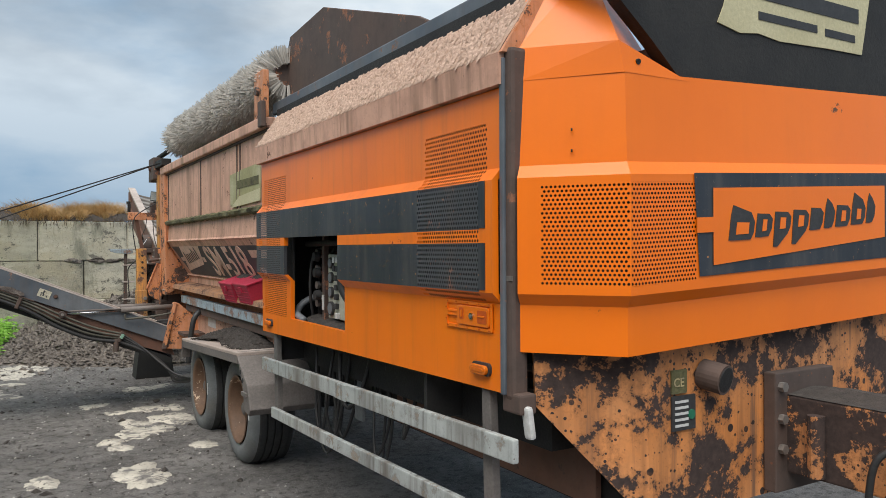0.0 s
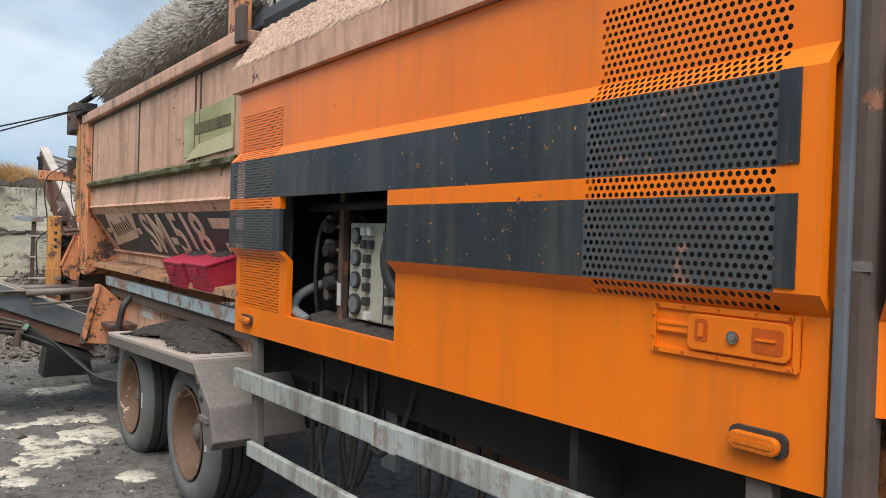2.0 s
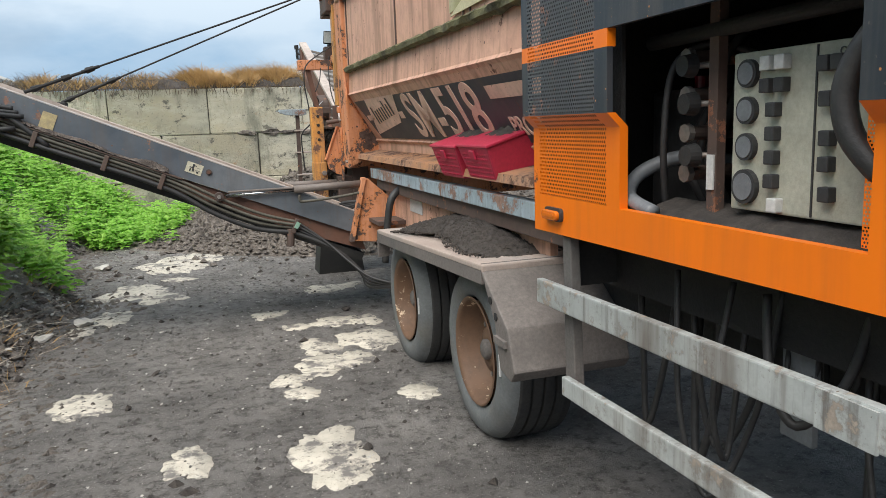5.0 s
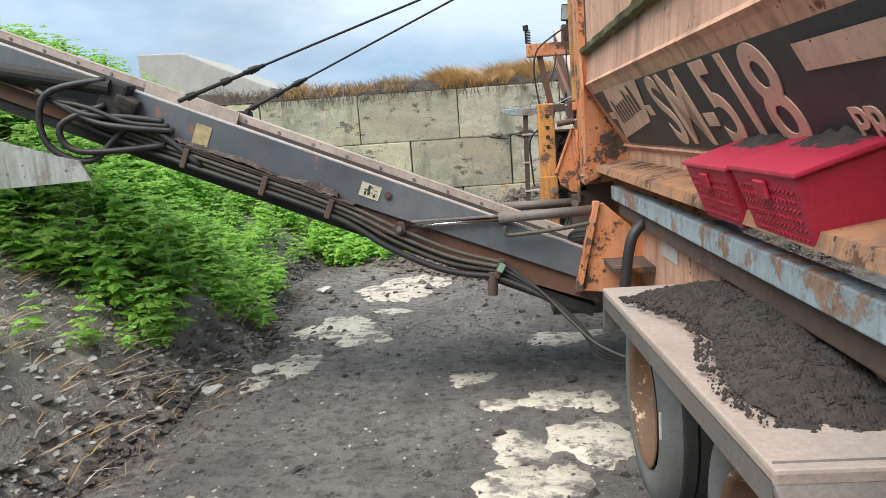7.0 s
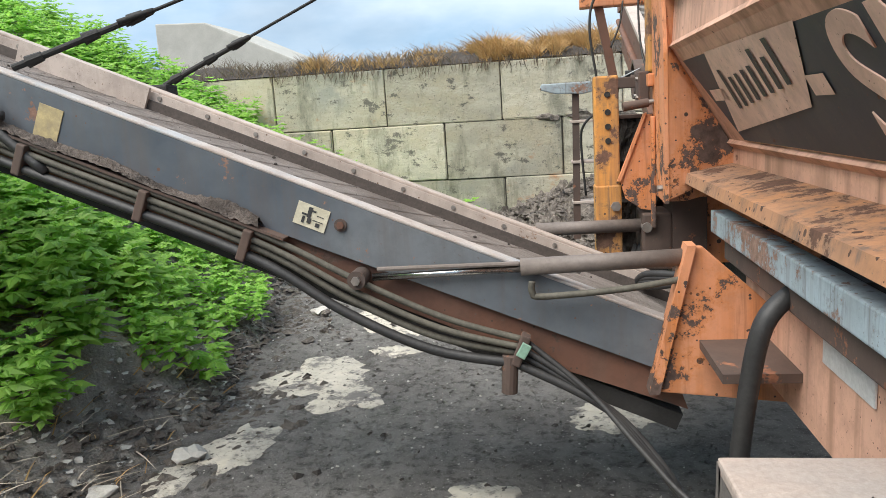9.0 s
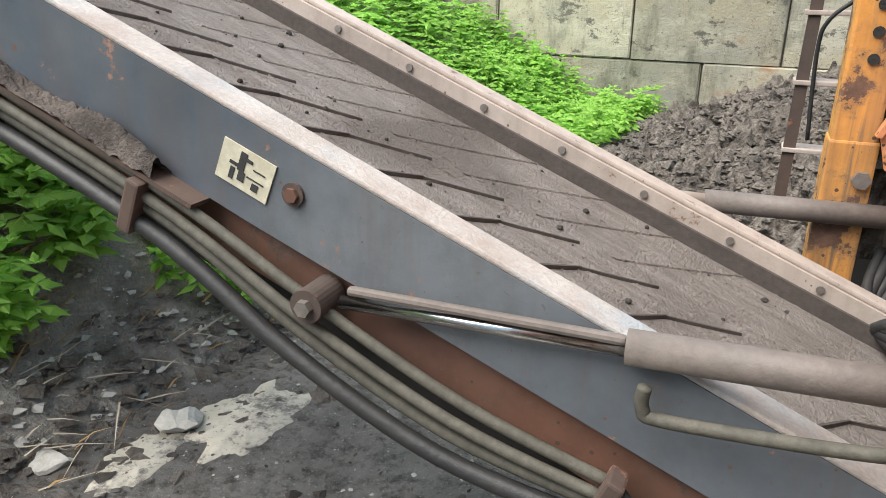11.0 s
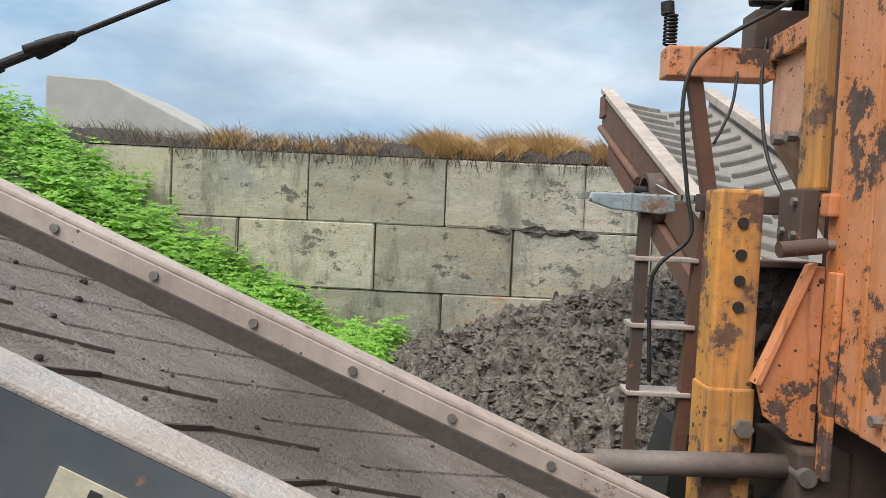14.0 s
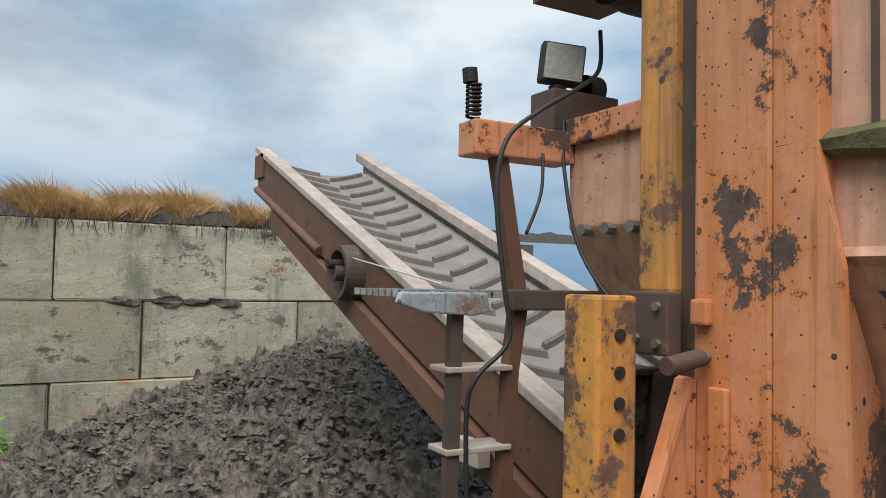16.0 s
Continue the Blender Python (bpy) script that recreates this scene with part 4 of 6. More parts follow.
for wide, up, down in ((0.155, 0.045, 0), (0.105, 0, 0), (0.115, 0, 0.05), (0.115, 0, 0.05), (0.095, 0, 0), (0.075, 0.035, 0), (0.11, 0, 0), (0.11, 0.05, 0), (0.07, 0.04, 0)):
    zb = front_z(x, 1.832 + 0.042 * (x - 0.8))
    zt = zb + 0.098
    bm = prism([(x, zb - down), (x + 0.026, zb - down), (x + wide - 0.02, zb + 0.005), (x + wide, zb + 0.035), (x + wide + 0.008, zt - 0.02), (x + wide - 0.014, zt + up * 0.4), (x + 0.03, zt + up), (x + 0.016, zt)], "y", -0.4480, -0.4440)
    part("logo_shape", bm, INK, hood, "bold dark logo shape")
    if wide > 0.1:
        part("logo_counter", prism([(x + 0.042, zb + 0.024), (x + wide - 0.036, zb + 0.028), (x + wide - 0.030, zt - 0.024), (x + 0.05, zt - 0.024)], "y", -0.4500, -0.4478), ORANGE_HOOD, hood)
    x += wide + 0.011
# feed hopper at the front, with a torn poster
part("feed_hopper_end", prism([(0.22, 3.25), (0.25, 2.82), (0.30, 2.765), (0.46, 2.64), (0.64, 2.485), (2.4, 2.57), (2.4, 3.25)], "y", -0.36, -0.30), DARK, machine, "blackened steel feed hopper wall")
poster = part("poster", prism([(0.84, 2.76), (0.98, 2.735), (1.10, 2.75), (1.25, 2.735), (1.6, 2.75), (1.88, 2.755), (1.95, 3.05), (0.93, 3.05), (0.88, 2.84)], "y", -0.366, -0.361), CREAM_POSTER, machine, "torn cream poster with unreadable print")
for z, x0, x1, h in ((2.90, 1.12, 1.85, 0.07), (2.81, 1.10, 1.52, 0.035), (2.805, 1.58, 1.82, 0.035)):
    part("print_bar", box(x0, x1, -0.369, -0.3665, z, z + h), INK, poster)
# rusty front chassis plate and drawbar
bm = bmesh.new()
A, B, C, D, E, F = ((0.09, -0.085, 1.425), (0.10, -0.09, 1.20), (0.47, -0.335, 0.74), (2.35, -0.335, 0.74), (2.35, -0.335, 1.53), (0.45, -0.335, 1.44))
pts = {q: bm.verts.new(q) for q in (A, B, C, D, E, F)}
bm.faces.new([pts[q] for q in (A, B, C, F)])
bm.faces.new([pts[q] for q in (F, C, D, E)])
ex = bmesh.ops.extrude_edge_only(bm, edges=[e for e in bm.edges if e.is_boundary])
for q in [g for g in ex["geom"] if isinstance(g, bmesh.types.BMVert)]:
    q.co += Vector((0.03, 0.05, 0))
part("chassis_front", bm, RUSTY, machine, "front chassis plate with flaking orange paint over rust")
pipe = part("pipe_stub", rod((0.78, -0.33, 1.305), (0.80, -0.43, 1.29), 0.062, seg=24), BROWN, machine, "rusty open pipe stub", smooth=False)
part("pipe_bore", rod((0.798, -0.42, 1.292), (0.8006, -0.4326, 1.2896), 0.052, seg=24), DARK, pipe)
mark = part("type_plate", box(0.585, 0.72, -0.345, -0.336, 1.09, 1.23), INK, machine, "small dark type plate with unreadable print")
for k in range(5):
    part("print_bar", box(0.60, 0.675, -0.348, -0.345, 1.105 + 0.024 * k, 1.115 + 0.024 * k), WHITE, mark)
part("green_dot", rod((0.695, -0.349, 1.15), (0.695, -0.345, 1.15), 0.02, seg=18), GREEN, mark)
ce = part("approval_plate", box(0.585, 0.67, -0.345, -0.336, 1.24, 1.335), MOSS, machine, "small green approval plate")
lettering("approval_mark", "CE", 0.05, frame_pose((0.592, -0.347, 1.268), (1, 0, 0), (0, 0, 1)), YSTICK, ce, extrude=0.0006)
drawbar = part("drawbar", box(1.24, 1.52, -2.6, -0.36, 0.84, 1.18), RUSTY, machine, "flaking salmon drawbar beam", bevel=0.01)
part("drawbar_flange", box(1.16, 1.58, -0.40, -0.34, 0.76, 1.28), BROWN, drawbar, bevel=0.006)
for z in (0.95, 1.08, 1.22):
    part("flange_bolt", rod((1.195, -0.425, z), (1.195, -0.39, z), 0.022, seg=6), STEEL, drawbar)
for y in (-0.55, -0.95):
    part("drawbar_tube", rod((1.215, y, 0.86), (1.215, y, 1.12), 0.035), RUSTY, drawbar)
part("drawbar_hose", tube([(1.18, -0.78, 0.7), (1.16, -0.82, 0.98), (1.2, -0.9, 1.06), (1.22, -1.1, 1.1), (1.2, -1.3, 0.8)], 0.014), RUBBER, drawbar, smooth=True)
bm = sheet([1.24 + 0.04 * i for i in range(8)], [-1.6 + 0.06 * i for i in range(21)], lambda u, w: (u, w, 1.182 + 0.035 * max(0, noise.noise((u * 6, w * 5, 1)) + 0.35)))
part("drawbar_soil", bm, SOIL, drawbar, "black soil lying on the drawbar")
# underside and guard rails
part("chassis_rail", box(0.45, 0.6, -0.2, 8.0, 0.72, 1.0), DARK, machine, "black chassis rail")
part("underbody", box(0.25, 2.3, 0.0, 3.3, 0.98, 1.22), DARK, machine)
part("inner_panel", box(0.40, 0.43, -0.1, 1.7, 0.75, 1.25), REDBROWN, machine)
part("far_side", box(2.42, 2.46, -0.3, 7.6, 0.9, 2.8), SALMON, machine)
cr = random.Random(5)
for k in range(11):
    y, x = 1.5 + 1.5 * cr.random(), cr.uniform(0.12, 0.4)
    w, dz = cr.uniform(-0.35, 0.35), cr.uniform(0.25, 0.7)
    part("hanging_cable", tube([(x, y, 1.15), (x + cr.uniform(-0.06, 0.06), y + 0.2 * w, 1.1 - dz * 0.6), (x, y + 0.5 * w, 1.1 - dz), (x + 0.05, y + 0.9 * w, 1.1 - dz * 0.5), (x + 0.1, y + w, 1.15)], cr.uniform(0.008, 0.016)), RUBBER, machine, smooth=True)
part("mesh_screen", box(0.3, 0.32, 2.0, 2.12, 0.7, 1.15), HOSE_GREY, machine)
guard = part("guard_rail", prism([(-0.11, 1.09), (-0.11, 0.995), (3.09, 0.92), (3.09, 1.016)], "x", -0.03, 0.0), GALV, machine, "weathered galvanised guard rail", bevel=0.006)
part("guard_rail", prism([(-0.05, 0.765), (-0.05, 0.685), (2.88, 0.602), (2.88, 0.676)], "x", -0.03, 0.0), GALV, machine, bevel=0.006)
for y, z0, z1 in ((2.90, 0.58, 1.2), (0.12, 0.5, 1.24)):
    part("rail_post", prism([(y - 0.04, z0), (y + 0.04, z0), (y + 0.06, z1), (y - 0.0, z1)], "x", 0.02, 0.06), FENDER_SIDE, machine, bevel=0.005)
part("rail_joint", box(-0.036, -0.029, 1.50, 1.66, 0.955, 1.045), GALV, guard)

# drum housing: side, moss ledge, inclined band, lip
HS = [(0.10, 2.79), (0.10, 2.16), (0.115, 2.14), (0.10, 1.945), (0.085, 1.925), (0.105, 1.905), (0.345, 1.515), (0.33, 1.50), (0.36, 1.475), (0.36, 1.36)]
hull = part("drum_housing", sheet([3.30 + 0.21 * i for i in range(21)], list(range(len(HS))), lambda u, w: (HS[int(w)][0], u, HS[int(w)][1])), SALMON, machine, "faded salmon drum housing with rust streaks")
part("rim_cap", box(0.045, 0.16, 3.3, 7.66, 2.78, 2.87), SALMON, hull, "stained rim cap", bevel=0.012)
part("seam", box(0.088, 0.10, 3.3, 7.5, 2.755, 2.778), BROWN, hull)
for y in (4.1, 4.2, 5.6, 7.35):
    part("rib", box(0.09, 0.1, y, y + 0.012, 2.17, 2.76), BROWN, hull)
part("top_lid", box(0.16, 2.4, 3.3, 7.6, 2.74, 2.78), BROWN, hull)
bm = sheet([3.4 + 0.05 * i for i in range(84)], [0, 1, 2, 3], lambda u, w: (0.095 - (0.0, 0.035, 0.03, 0.0)[int(w)] * (1 + 0.5 * noise.noise((u * 5, w, 0))), u, (2.185, 2.165, 2.135, 2.12)[int(w)] + 0.014 * noise.noise((u * 8, w, 4))))
part("moss_ledge", bm, MOSS, hull, "moss growing on the ledge")
e0, e1 = Vector((0.118, 0, 1.895)), Vector((0.335, 0, 1.525))


def on_band(y, w, lift=0.004):
    """A point on the inclined band: w from 0 at its lower edge to 1."""
    p = e1 + (e0 - e1) * w
    n = Vector((-0.862, 0, -0.506))
    return Vector((p.x + n.x * lift, y, p.z + n.z * lift))


band_part = part("model_band", sheet([3.34 + 0.25 * i for i in range(17)] + [7.40], [0.0, 1.0], lambda u, w: on_band(u + (0.0 if u < 7.3 else -0.25 * (1 - w)), w, 0.005)), NAVY, hull, "dark band with pale model lettering")
vdir = e0 - e1
bl = vdir.length
lettering("model_lettering", "SM-518", 0.50, frame_pose(on_band(5.80, 0.08, 0.008), (0, -1, 0), vdir), PALE_PRINT, band_part, stretch=1.0)
lettering("model_lettering", "PROFI", 0.15, frame_pose(on_band(4.02, 0.12, 0.008), (0, -1, 0), vdir), PALE_PRINT, band_part, stretch=0.95)
part("name_panel", sheet([5.92, 6.4, 6.92], [0.0, 1.0], lambda u, w: on_band(u + 0.22 * (1 - w), (0.10 + 0.26 * (6.92 - u) if w == 0 else 0.92), 0.009)), PALE_PRINT, band_part, "pale salmon logo panel")
part("dash", sheet([5.93, 6.06], [0.44, 0.58], lambda u, w: on_band(u, w, 0.009)), PALE_PRINT, band_part)
part("dash", sheet([6.95, 7.2], [0.44, 0.56], lambda u, w: on_band(u, w, 0.009)), PALE_PRINT, band_part)
part("dash", sheet([3.4, 4.1], [0.62, 0.80], lambda u, w: on_band(u, w, 0.009)), PALE_PRINT, band_part)
for k in range(8):
    y = 6.88 - 0.095 * k
    part("logo_stroke", sheet([y - 0.045, y], [0.36 + 0.025 * k, 0.64 + 0.02 * k + (0.1 if k in (0, 5, 7) else 0)], lambda u, w: on_band(u, w, 0.013)), INK, band_part)
sign = part("hull_poster", prism([(3.5, 2.24), (4.0, 2.26), (4.42, 2.22), (4.44, 2.5), (4.0, 2.52), (3.5, 2.53)], "x", 0.092, 0.097), POSTER, hull, "peeling green poster with unreadable print")
part("print_bar", box(0.089, 0.092, 3.55, 4.2, 2.36, 2.43), MOSS, sign)
part("torn_strip", prism([(3.5, 2.22), (4.40, 2.20), (4.1, 2.29), (3.5, 2.32)], "x", 0.085, 0.091), CREAM_POSTER, sign)
# lower lip and beams
part("lower_lip", prism([(0.36, 1.41), (0.155, 1.378), (0.145, 1.335), (0.17, 1.335), (0.36, 1.36)], "y", 3.3, 7.45), paint("orange_brown_lip", (0.42, 0.20, 0.09), (0.36, 0.2, 0.12), amount=0.45, streak=0.7, rough=0.7), hull, "dirt-streaked orange lip")
part("blue_beam", box(0.18, 0.25, 3.3, 7.05, 1.175, 1.262), PALE_BLUE, machine, "side beam with flaking pale blue paint", bevel=0.006)
part("lower_beam", box(0.21, 0.30, 3.3, 6.95, 1.085, 1.172), BROWN, machine, bevel=0.006)
part("side_plate", box(0.28, 0.32, 3.6, 6.9, 0.72, 1.085), SALMON, machine)
part("plate_sticker", box(0.273, 0.278, 5.75, 6.08, 0.965, 1.06), WHITE, machine, "white worn sticker")
# end column of the housing
END = [(0.06, 2.79), (0.06, 1.25), (0.16, 1.25), (0.36, 1.3), (0.40, 1.45), (0.34, 1.515), (0.115, 1.90), (0.13, 2.79)]
part("end_plate", prism(END, "y", 7.45, 7.56), SALMON_RUST, machine, "rusted orange end plate", bevel=0.006)
part("end_column", box(0.06, 0.40, 7.56, 7.775, 1.25, 2.80), SALMON_RUST, machine, "tall rusted orange end column", bevel=0.012)
cheek = bmesh.new()
corners = [cheek.verts.new(q) for q in ((0.06, 7.455, 2.15), (0.06, 7.40, 1.90), (0.06, 7.385, 1.26), (0.36, 7.47, 1.37), (0.345, 7.46, 1.51), (0.112, 7.452, 1.90), (0.10, 7.458, 2.15))]
for tri in ((0, 1, 5, 6), (1, 4, 5), (1, 2, 4), (2, 3, 4)):
    cheek.faces.new([corners[k] for k in tri])
part("recess_cheek", cheek, SALMON_RUST, machine, "rusted cheek plate closing the recess")
part("column_face", prism([(7.385, 1.25), (7.40, 1.90), (7.455, 2.15), (7.46, 1.25)], "x", 0.058, 0.075), SALMON_RUST, machine)
part("corner_strip", box(0.05, 0.10, 7.835, 7.95, 1.84, 2.80), POST_YELLOW, machine, "stained yellow corner strip", bevel=0.012)
part("strip_gap", box(0.085, 0.11, 7.77, 7.84, 1.25, 2.80), BROWN, machine)
part("rear_face", box(0.30, 2.4, 7.75, 7.80, 0.9, 2.78), SALMON_RUST, machine)
part("end_bolt", rod((0.035, 7.47, 1.31), (0.07, 7.47, 1.31), 0.014, seg=8), STEEL, machine)
part("rear_chute", prism([(0.11, 2.32), (0.11, 2.03), (0.33, 1.68), (0.9, 1.55), (2.3, 1.55), (2.3, 2.32)], "y", 7.95, 8.31), SALMON, machine, "faded salmon rear chute", bevel=0.01)
part("chute_rim", box(0.085, 2.35, 7.94, 8.35, 2.28, 2.36), SALMON_RUST, machine, "lichen-spotted rim", bevel=0.008)
for k in range(3):
    part("chute_bolt", rod((0.085, 8.02 + 0.1 * k, 2.02), (0.115, 8.02 + 0.1 * k, 2.02), 0.018, seg=8), STEEL, machine)
part("rear_frame", box(0.14, 0.30, 7.70, 8.08, 0.85, 1.63), BROWN, machine, "soil-caked frame pocket")
part("pocket_plate", box(-0.10, 0.14, 8.02, 8.05, 0.9, 1.635), BROWN, machine)
part("pocket_soil", sheet([-0.10 + 0.012 * i for i in range(20)], [0.9 + 0.024 * i for i in range(31)], lambda u, w: (u, 8.018 - 0.05 * max(0.0, noise.noise((u * 14, w * 11, 3)) + 0.25) - 0.02 * noise.noise((u * 40, w * 40, 1)), w)), SOIL, machine, "dark soil and roots caked in the pocket")
part("pocket_cap", box(-0.10, 0.16, 7.98, 8.08, 1.62, 1.64), BROWN, machine, bevel=0.004)
gus = part("gusset", prism([(0.058, 1.64), (0.028, 1.64), (-0.100, 1.325), (-0.075, 1.235), (0.0, 1.18), (0.058, 1.17)], "y", 7.762, 7.780), SALMON_RUST, machine, "triangular rusted gusset plate", bevel=0.003)
part("gusset_lip", prism([(0.030, 1.648), (0.016, 1.642), (-0.112, 1.325), (-0.098, 1.322)], "y", 7.745, 7.79), SALMON_RUST, gus)
part("gusset_block", box(0.0, 0.14, 7.72, 8.0, 0.88, 1.16), BROWN, machine, "dirt-caked lower block", bevel=0.01)
part("column_web", box(0.040, 0.058, 7.665, 7.715, 1.10, 1.63), SALMON_RUST, machine, "rusted orange web plate", bevel=0.005)
for k in range(4):
    part("low_hose", tube([(-0.02 + 0.03 * k, 7.86, 0.98), (-0.06, 7.70 - 0.03 * k, 0.90 - 0.03 * k), (-0.02, 7.45, 0.86 + 0.02 * k), (0.2, 7.2, 0.95)], 0.014 + 0.003 * (k % 2)), RUBBER, machine, smooth=True)
part("latch_pin", rod((-0.085, 7.72, 1.68), (0.035, 7.73, 1.695), 0.021, seg=20), BROWN, machine, "rusty hinge pin")
part("pin_tip", rod((0.035, 7.73, 1.695), (0.075, 7.732, 1.70), 0.013, seg=16), STEEL, machine)
part("hinge_strap", box(0.0, 0.05, 7.80, 7.94, 1.69, 1.845), BROWN, machine, "lichen-spotted hinge strap", bevel=0.006)
for y, z in ((7.83, 1.72), (7.83, 1.81), (7.90, 1.73)):
    part("hinge_bolt", rod((-0.012, y, z), (0.0, y, z), 0.012, seg=6), STEEL, machine)
part("hinge_block", box(0.03, 0.065, 7.715, 7.76, 1.77, 1.83), SALMON_RUST, machine, "lichen-covered hinge block", bevel=0.008)
# yellow post with holes
ypost = part("hole_post", box(-0.215, -0.095, 7.80, 7.92, 0.80, 1.835), POST_YELLOW, machine, "yellow-orange square post with bolt holes", bevel=0.01)
for z in (1.745, 1.66, 1.59, 1.52):
    part("bolt_hole", rod((-0.15, 7.794, z), (-0.15, 7.81, z), 0.015, seg=12), DARK, ypost)
part("post_bolt", rod((-0.12, 7.775, 1.195), (-0.12, 7.80, 1.195), 0.026, seg=6), STEEL, ypost)
part("post_collar", box(-0.22, -0.09, 7.795, 7.925, 0.80, 1.30), POST_YELLOW, ypost, bevel=0.008)

# fender, wheels
fend = part("fender", prism([(3.52, 1.00), (3.52, 0.965), (5.62, 0.865), (5.64, 0.90)], "x", -0.10, 0.62), FENDER, machine, "dusty steel twin-axle fender", bevel=0.008)
part("fender_flap", prism([(3.56, 1.005), (3.52, 0.97), (3.24, 0.775), (3.17, 0.60), (3.21, 0.55), (3.33, 0.57), (3.38, 0.76)], "x", -0.10, 0.45), FENDER_SIDE, fend, "grimy front flap", bevel=0.01)
part("fender_edge", prism([(3.53, 0.975), (3.53, 0.91), (5.62, 0.81), (5.62, 0.875)], "x", -0.10, -0.08), FENDER_SIDE, fend)
part("fender_back", prism([(5.60, 0.885), (5.64, 0.89), (5.66, 0.70), (5.63, 0.70)], "x", -0.10, -0.02), FENDER_SIDE, fend)
part("flap_bar", box(-0.115, -0.10, 3.24, 3.36, 0.69, 0.72), FENDER_SIDE, fend)
for y, z in ((3.42, 0.86), (3.36, 0.80)):
    part("flap_hole", rod((-0.104, y, z), (-0.10, y, z), 0.018), DARK, fend)


def mound(u, w):
    y = 3.7 + 1.75 * u
    x = 0.02 + 0.42 * w
    h = 0.15 * math.sin(math.pi * min(1, u * 1.02)) ** 0.7 * math.sin(math.pi * (0.08 + 0.9 * w)) ** 0.8
    base = 1.0 - (y - 3.52) * 0.0475
    return (x - 0.05 * math.sin(9 * u), y, base - 0.01 + h + 0.02 * noise.noise((x * 15, y * 15, 1)))


part("fender_soil", sheet([i / 60 for i in range(61)], [i / 24 for i in range(25)], mound), SOIL, machine, "dark crumbly soil heaped on the fender", smooth=True)
soil_v, soil_f = [], []
for _ in range(6500):
    u, w = rng.random(), rng.random() * 1.1 - 0.12
    x, y, z = mound(u, max(0, w))
    x += min(0, w) * 0.42
    s = 0.0025 + 0.008 * rng.random() ** 3
    k = len(soil_v)
    soil_v += [(x - s, y, z), (x + s, y, z), (x, y - s, z), (x, y + s, z), (x, y, z + s), (x, y, z - s)]
    soil_f += [tuple(k + i for i in t) for t in ((0, 2, 4), (2, 1, 4), (1, 3, 4), (3, 0, 4), (2, 0, 5), (1, 2, 5), (3, 1, 5), (0, 3, 5))]
tagged(raw("soil_crumbs", soil_v, soil_f, SOIL, machine, "loose soil crumbs"), kind="stuff")


def wheel(y, z):
    c = (0.02, y, z)
    t = part("wheel", lathe([(0.05, 0.285), (0.02, 0.30), (0.005, 0.35), (0.012, 0.415), (0.045, 0.452), (0.075, 0.462)], c, seg=56), TYRE, machine, "grey dusty truck wheel with rust-stained rim", smooth=True)
    prof = [(0.075, 0.462)]
    for g in range(4):
        a = 0.085 + 0.062 * g
        prof += [(a, 0.467), (a + 0.045, 0.469), (a + 0.048, 0.454), (a + 0.058, 0.454)]
    prof += [(0.36, 0.462), (0.39, 0.41), (0.39, 0.3)]
    part("tread", lathe(prof, c, seg=56), TREAD, t)
    part("rim", lathe([(0.012, 0.292), (0.006, 0.285), (0.03, 0.27), (0.16, 0.255), (0.18, 0.22), (0.17, 0.13), (0.10, 0.12), (0.09, 0.06), (0.09, 0.0005)], c, seg=48), RIM, t, "rust-stained deep dish rim with its shade in the colour", smooth=True)
    for k in range(10):
        a = 2 * math.pi * k / 10
        part("wheel_nut", rod((0.145, y + 0.168 * math.cos(a), z + 0.168 * math.sin(a)), (0.18, y + 0.168 * math.cos(a), z + 0.168 * math.sin(a)), 0.014, seg=6), STEEL, t)
    part("hub", lathe([(0.12, 0.058), (0.07, 0.055), (0.06, 0.04), (0.058, 0.001)], c, seg=20), FENDER_SIDE, t, "dusty axle hub", smooth=True)
    part("white_mark", box(0.022, 0.030, y - 0.385, y - 0.37, z - 0.02, z + 0.09), WHITE, t)


wheel(4.02, 0.44)
wheel(5.44, 0.415)
part("axle", rod((0.3, 4.02, 0.44), (2.2, 4.02, 0.44), 0.07), DARK, machine)
part("axle", rod((0.3, 5.44, 0.415), (2.2, 5.44, 0.415), 0.07), DARK, machine)

# cleaning brush above the housing
brush = part("cleaning_brush", rod((0.28, 3.4, 3.23), (0.28, 7.45, 3.23), 0.10), BROWN, machine, "long cylindrical brush with worn pale bristles")
bv, bf = [], []
for _ in range(19000):
    y, a = rng.uniform(3.35, 7.5), rng.uniform(0, 2 * math.pi)
    if math.sin(y * 5.2 + a) > 0.955:
        continue
    d = Vector((math.cos(a), rng.uniform(-0.25, 0.25), math.sin(a))).normalized()
    L = rng.uniform(0.21, 0.27) * (0.93 + 0.07 * math.sin(y * 11))
    s = d.cross(Vector((0, 1, 0))).normalized() * 0.0045
    c = Vector((0.28, y, 3.23))
    k = len(bv)
    e = Vector((0, 0.006, 0))
    bv += [c + d * 0.09 - s, c + d * 0.09 + s, c + d * L + s * 0.9, c + d * L - s * 0.9, c + d * 0.09 + e, c + d * L + e]
    bf += [(k, k + 1, k + 2, k + 3), (k + 1, k + 4, k + 5, k + 2)]
tagged(raw("bristles", bv, bf, BRISTLE, brush, "worn pale bristles"), kind="stuff")
part("brush_bracket", obox((0.08, 3.42, 3.05), (0.05, 0.24, 0.38), (0, 0, 0)), SALMON_RUST, machine, "rusted brush bearing plate", bevel=0.01)
part("bracket_bolt", rod((0.03, 3.42, 3.08), (0.06, 3.42, 3.08), 0.035, seg=8), BROWN, machine)
end_bracket = part("brush_bracket", box(0.0, 0.12, 7.86, 8.22, 2.74, 3.03), BROWN, machine, "brown rusted end bracket", bevel=0.012)
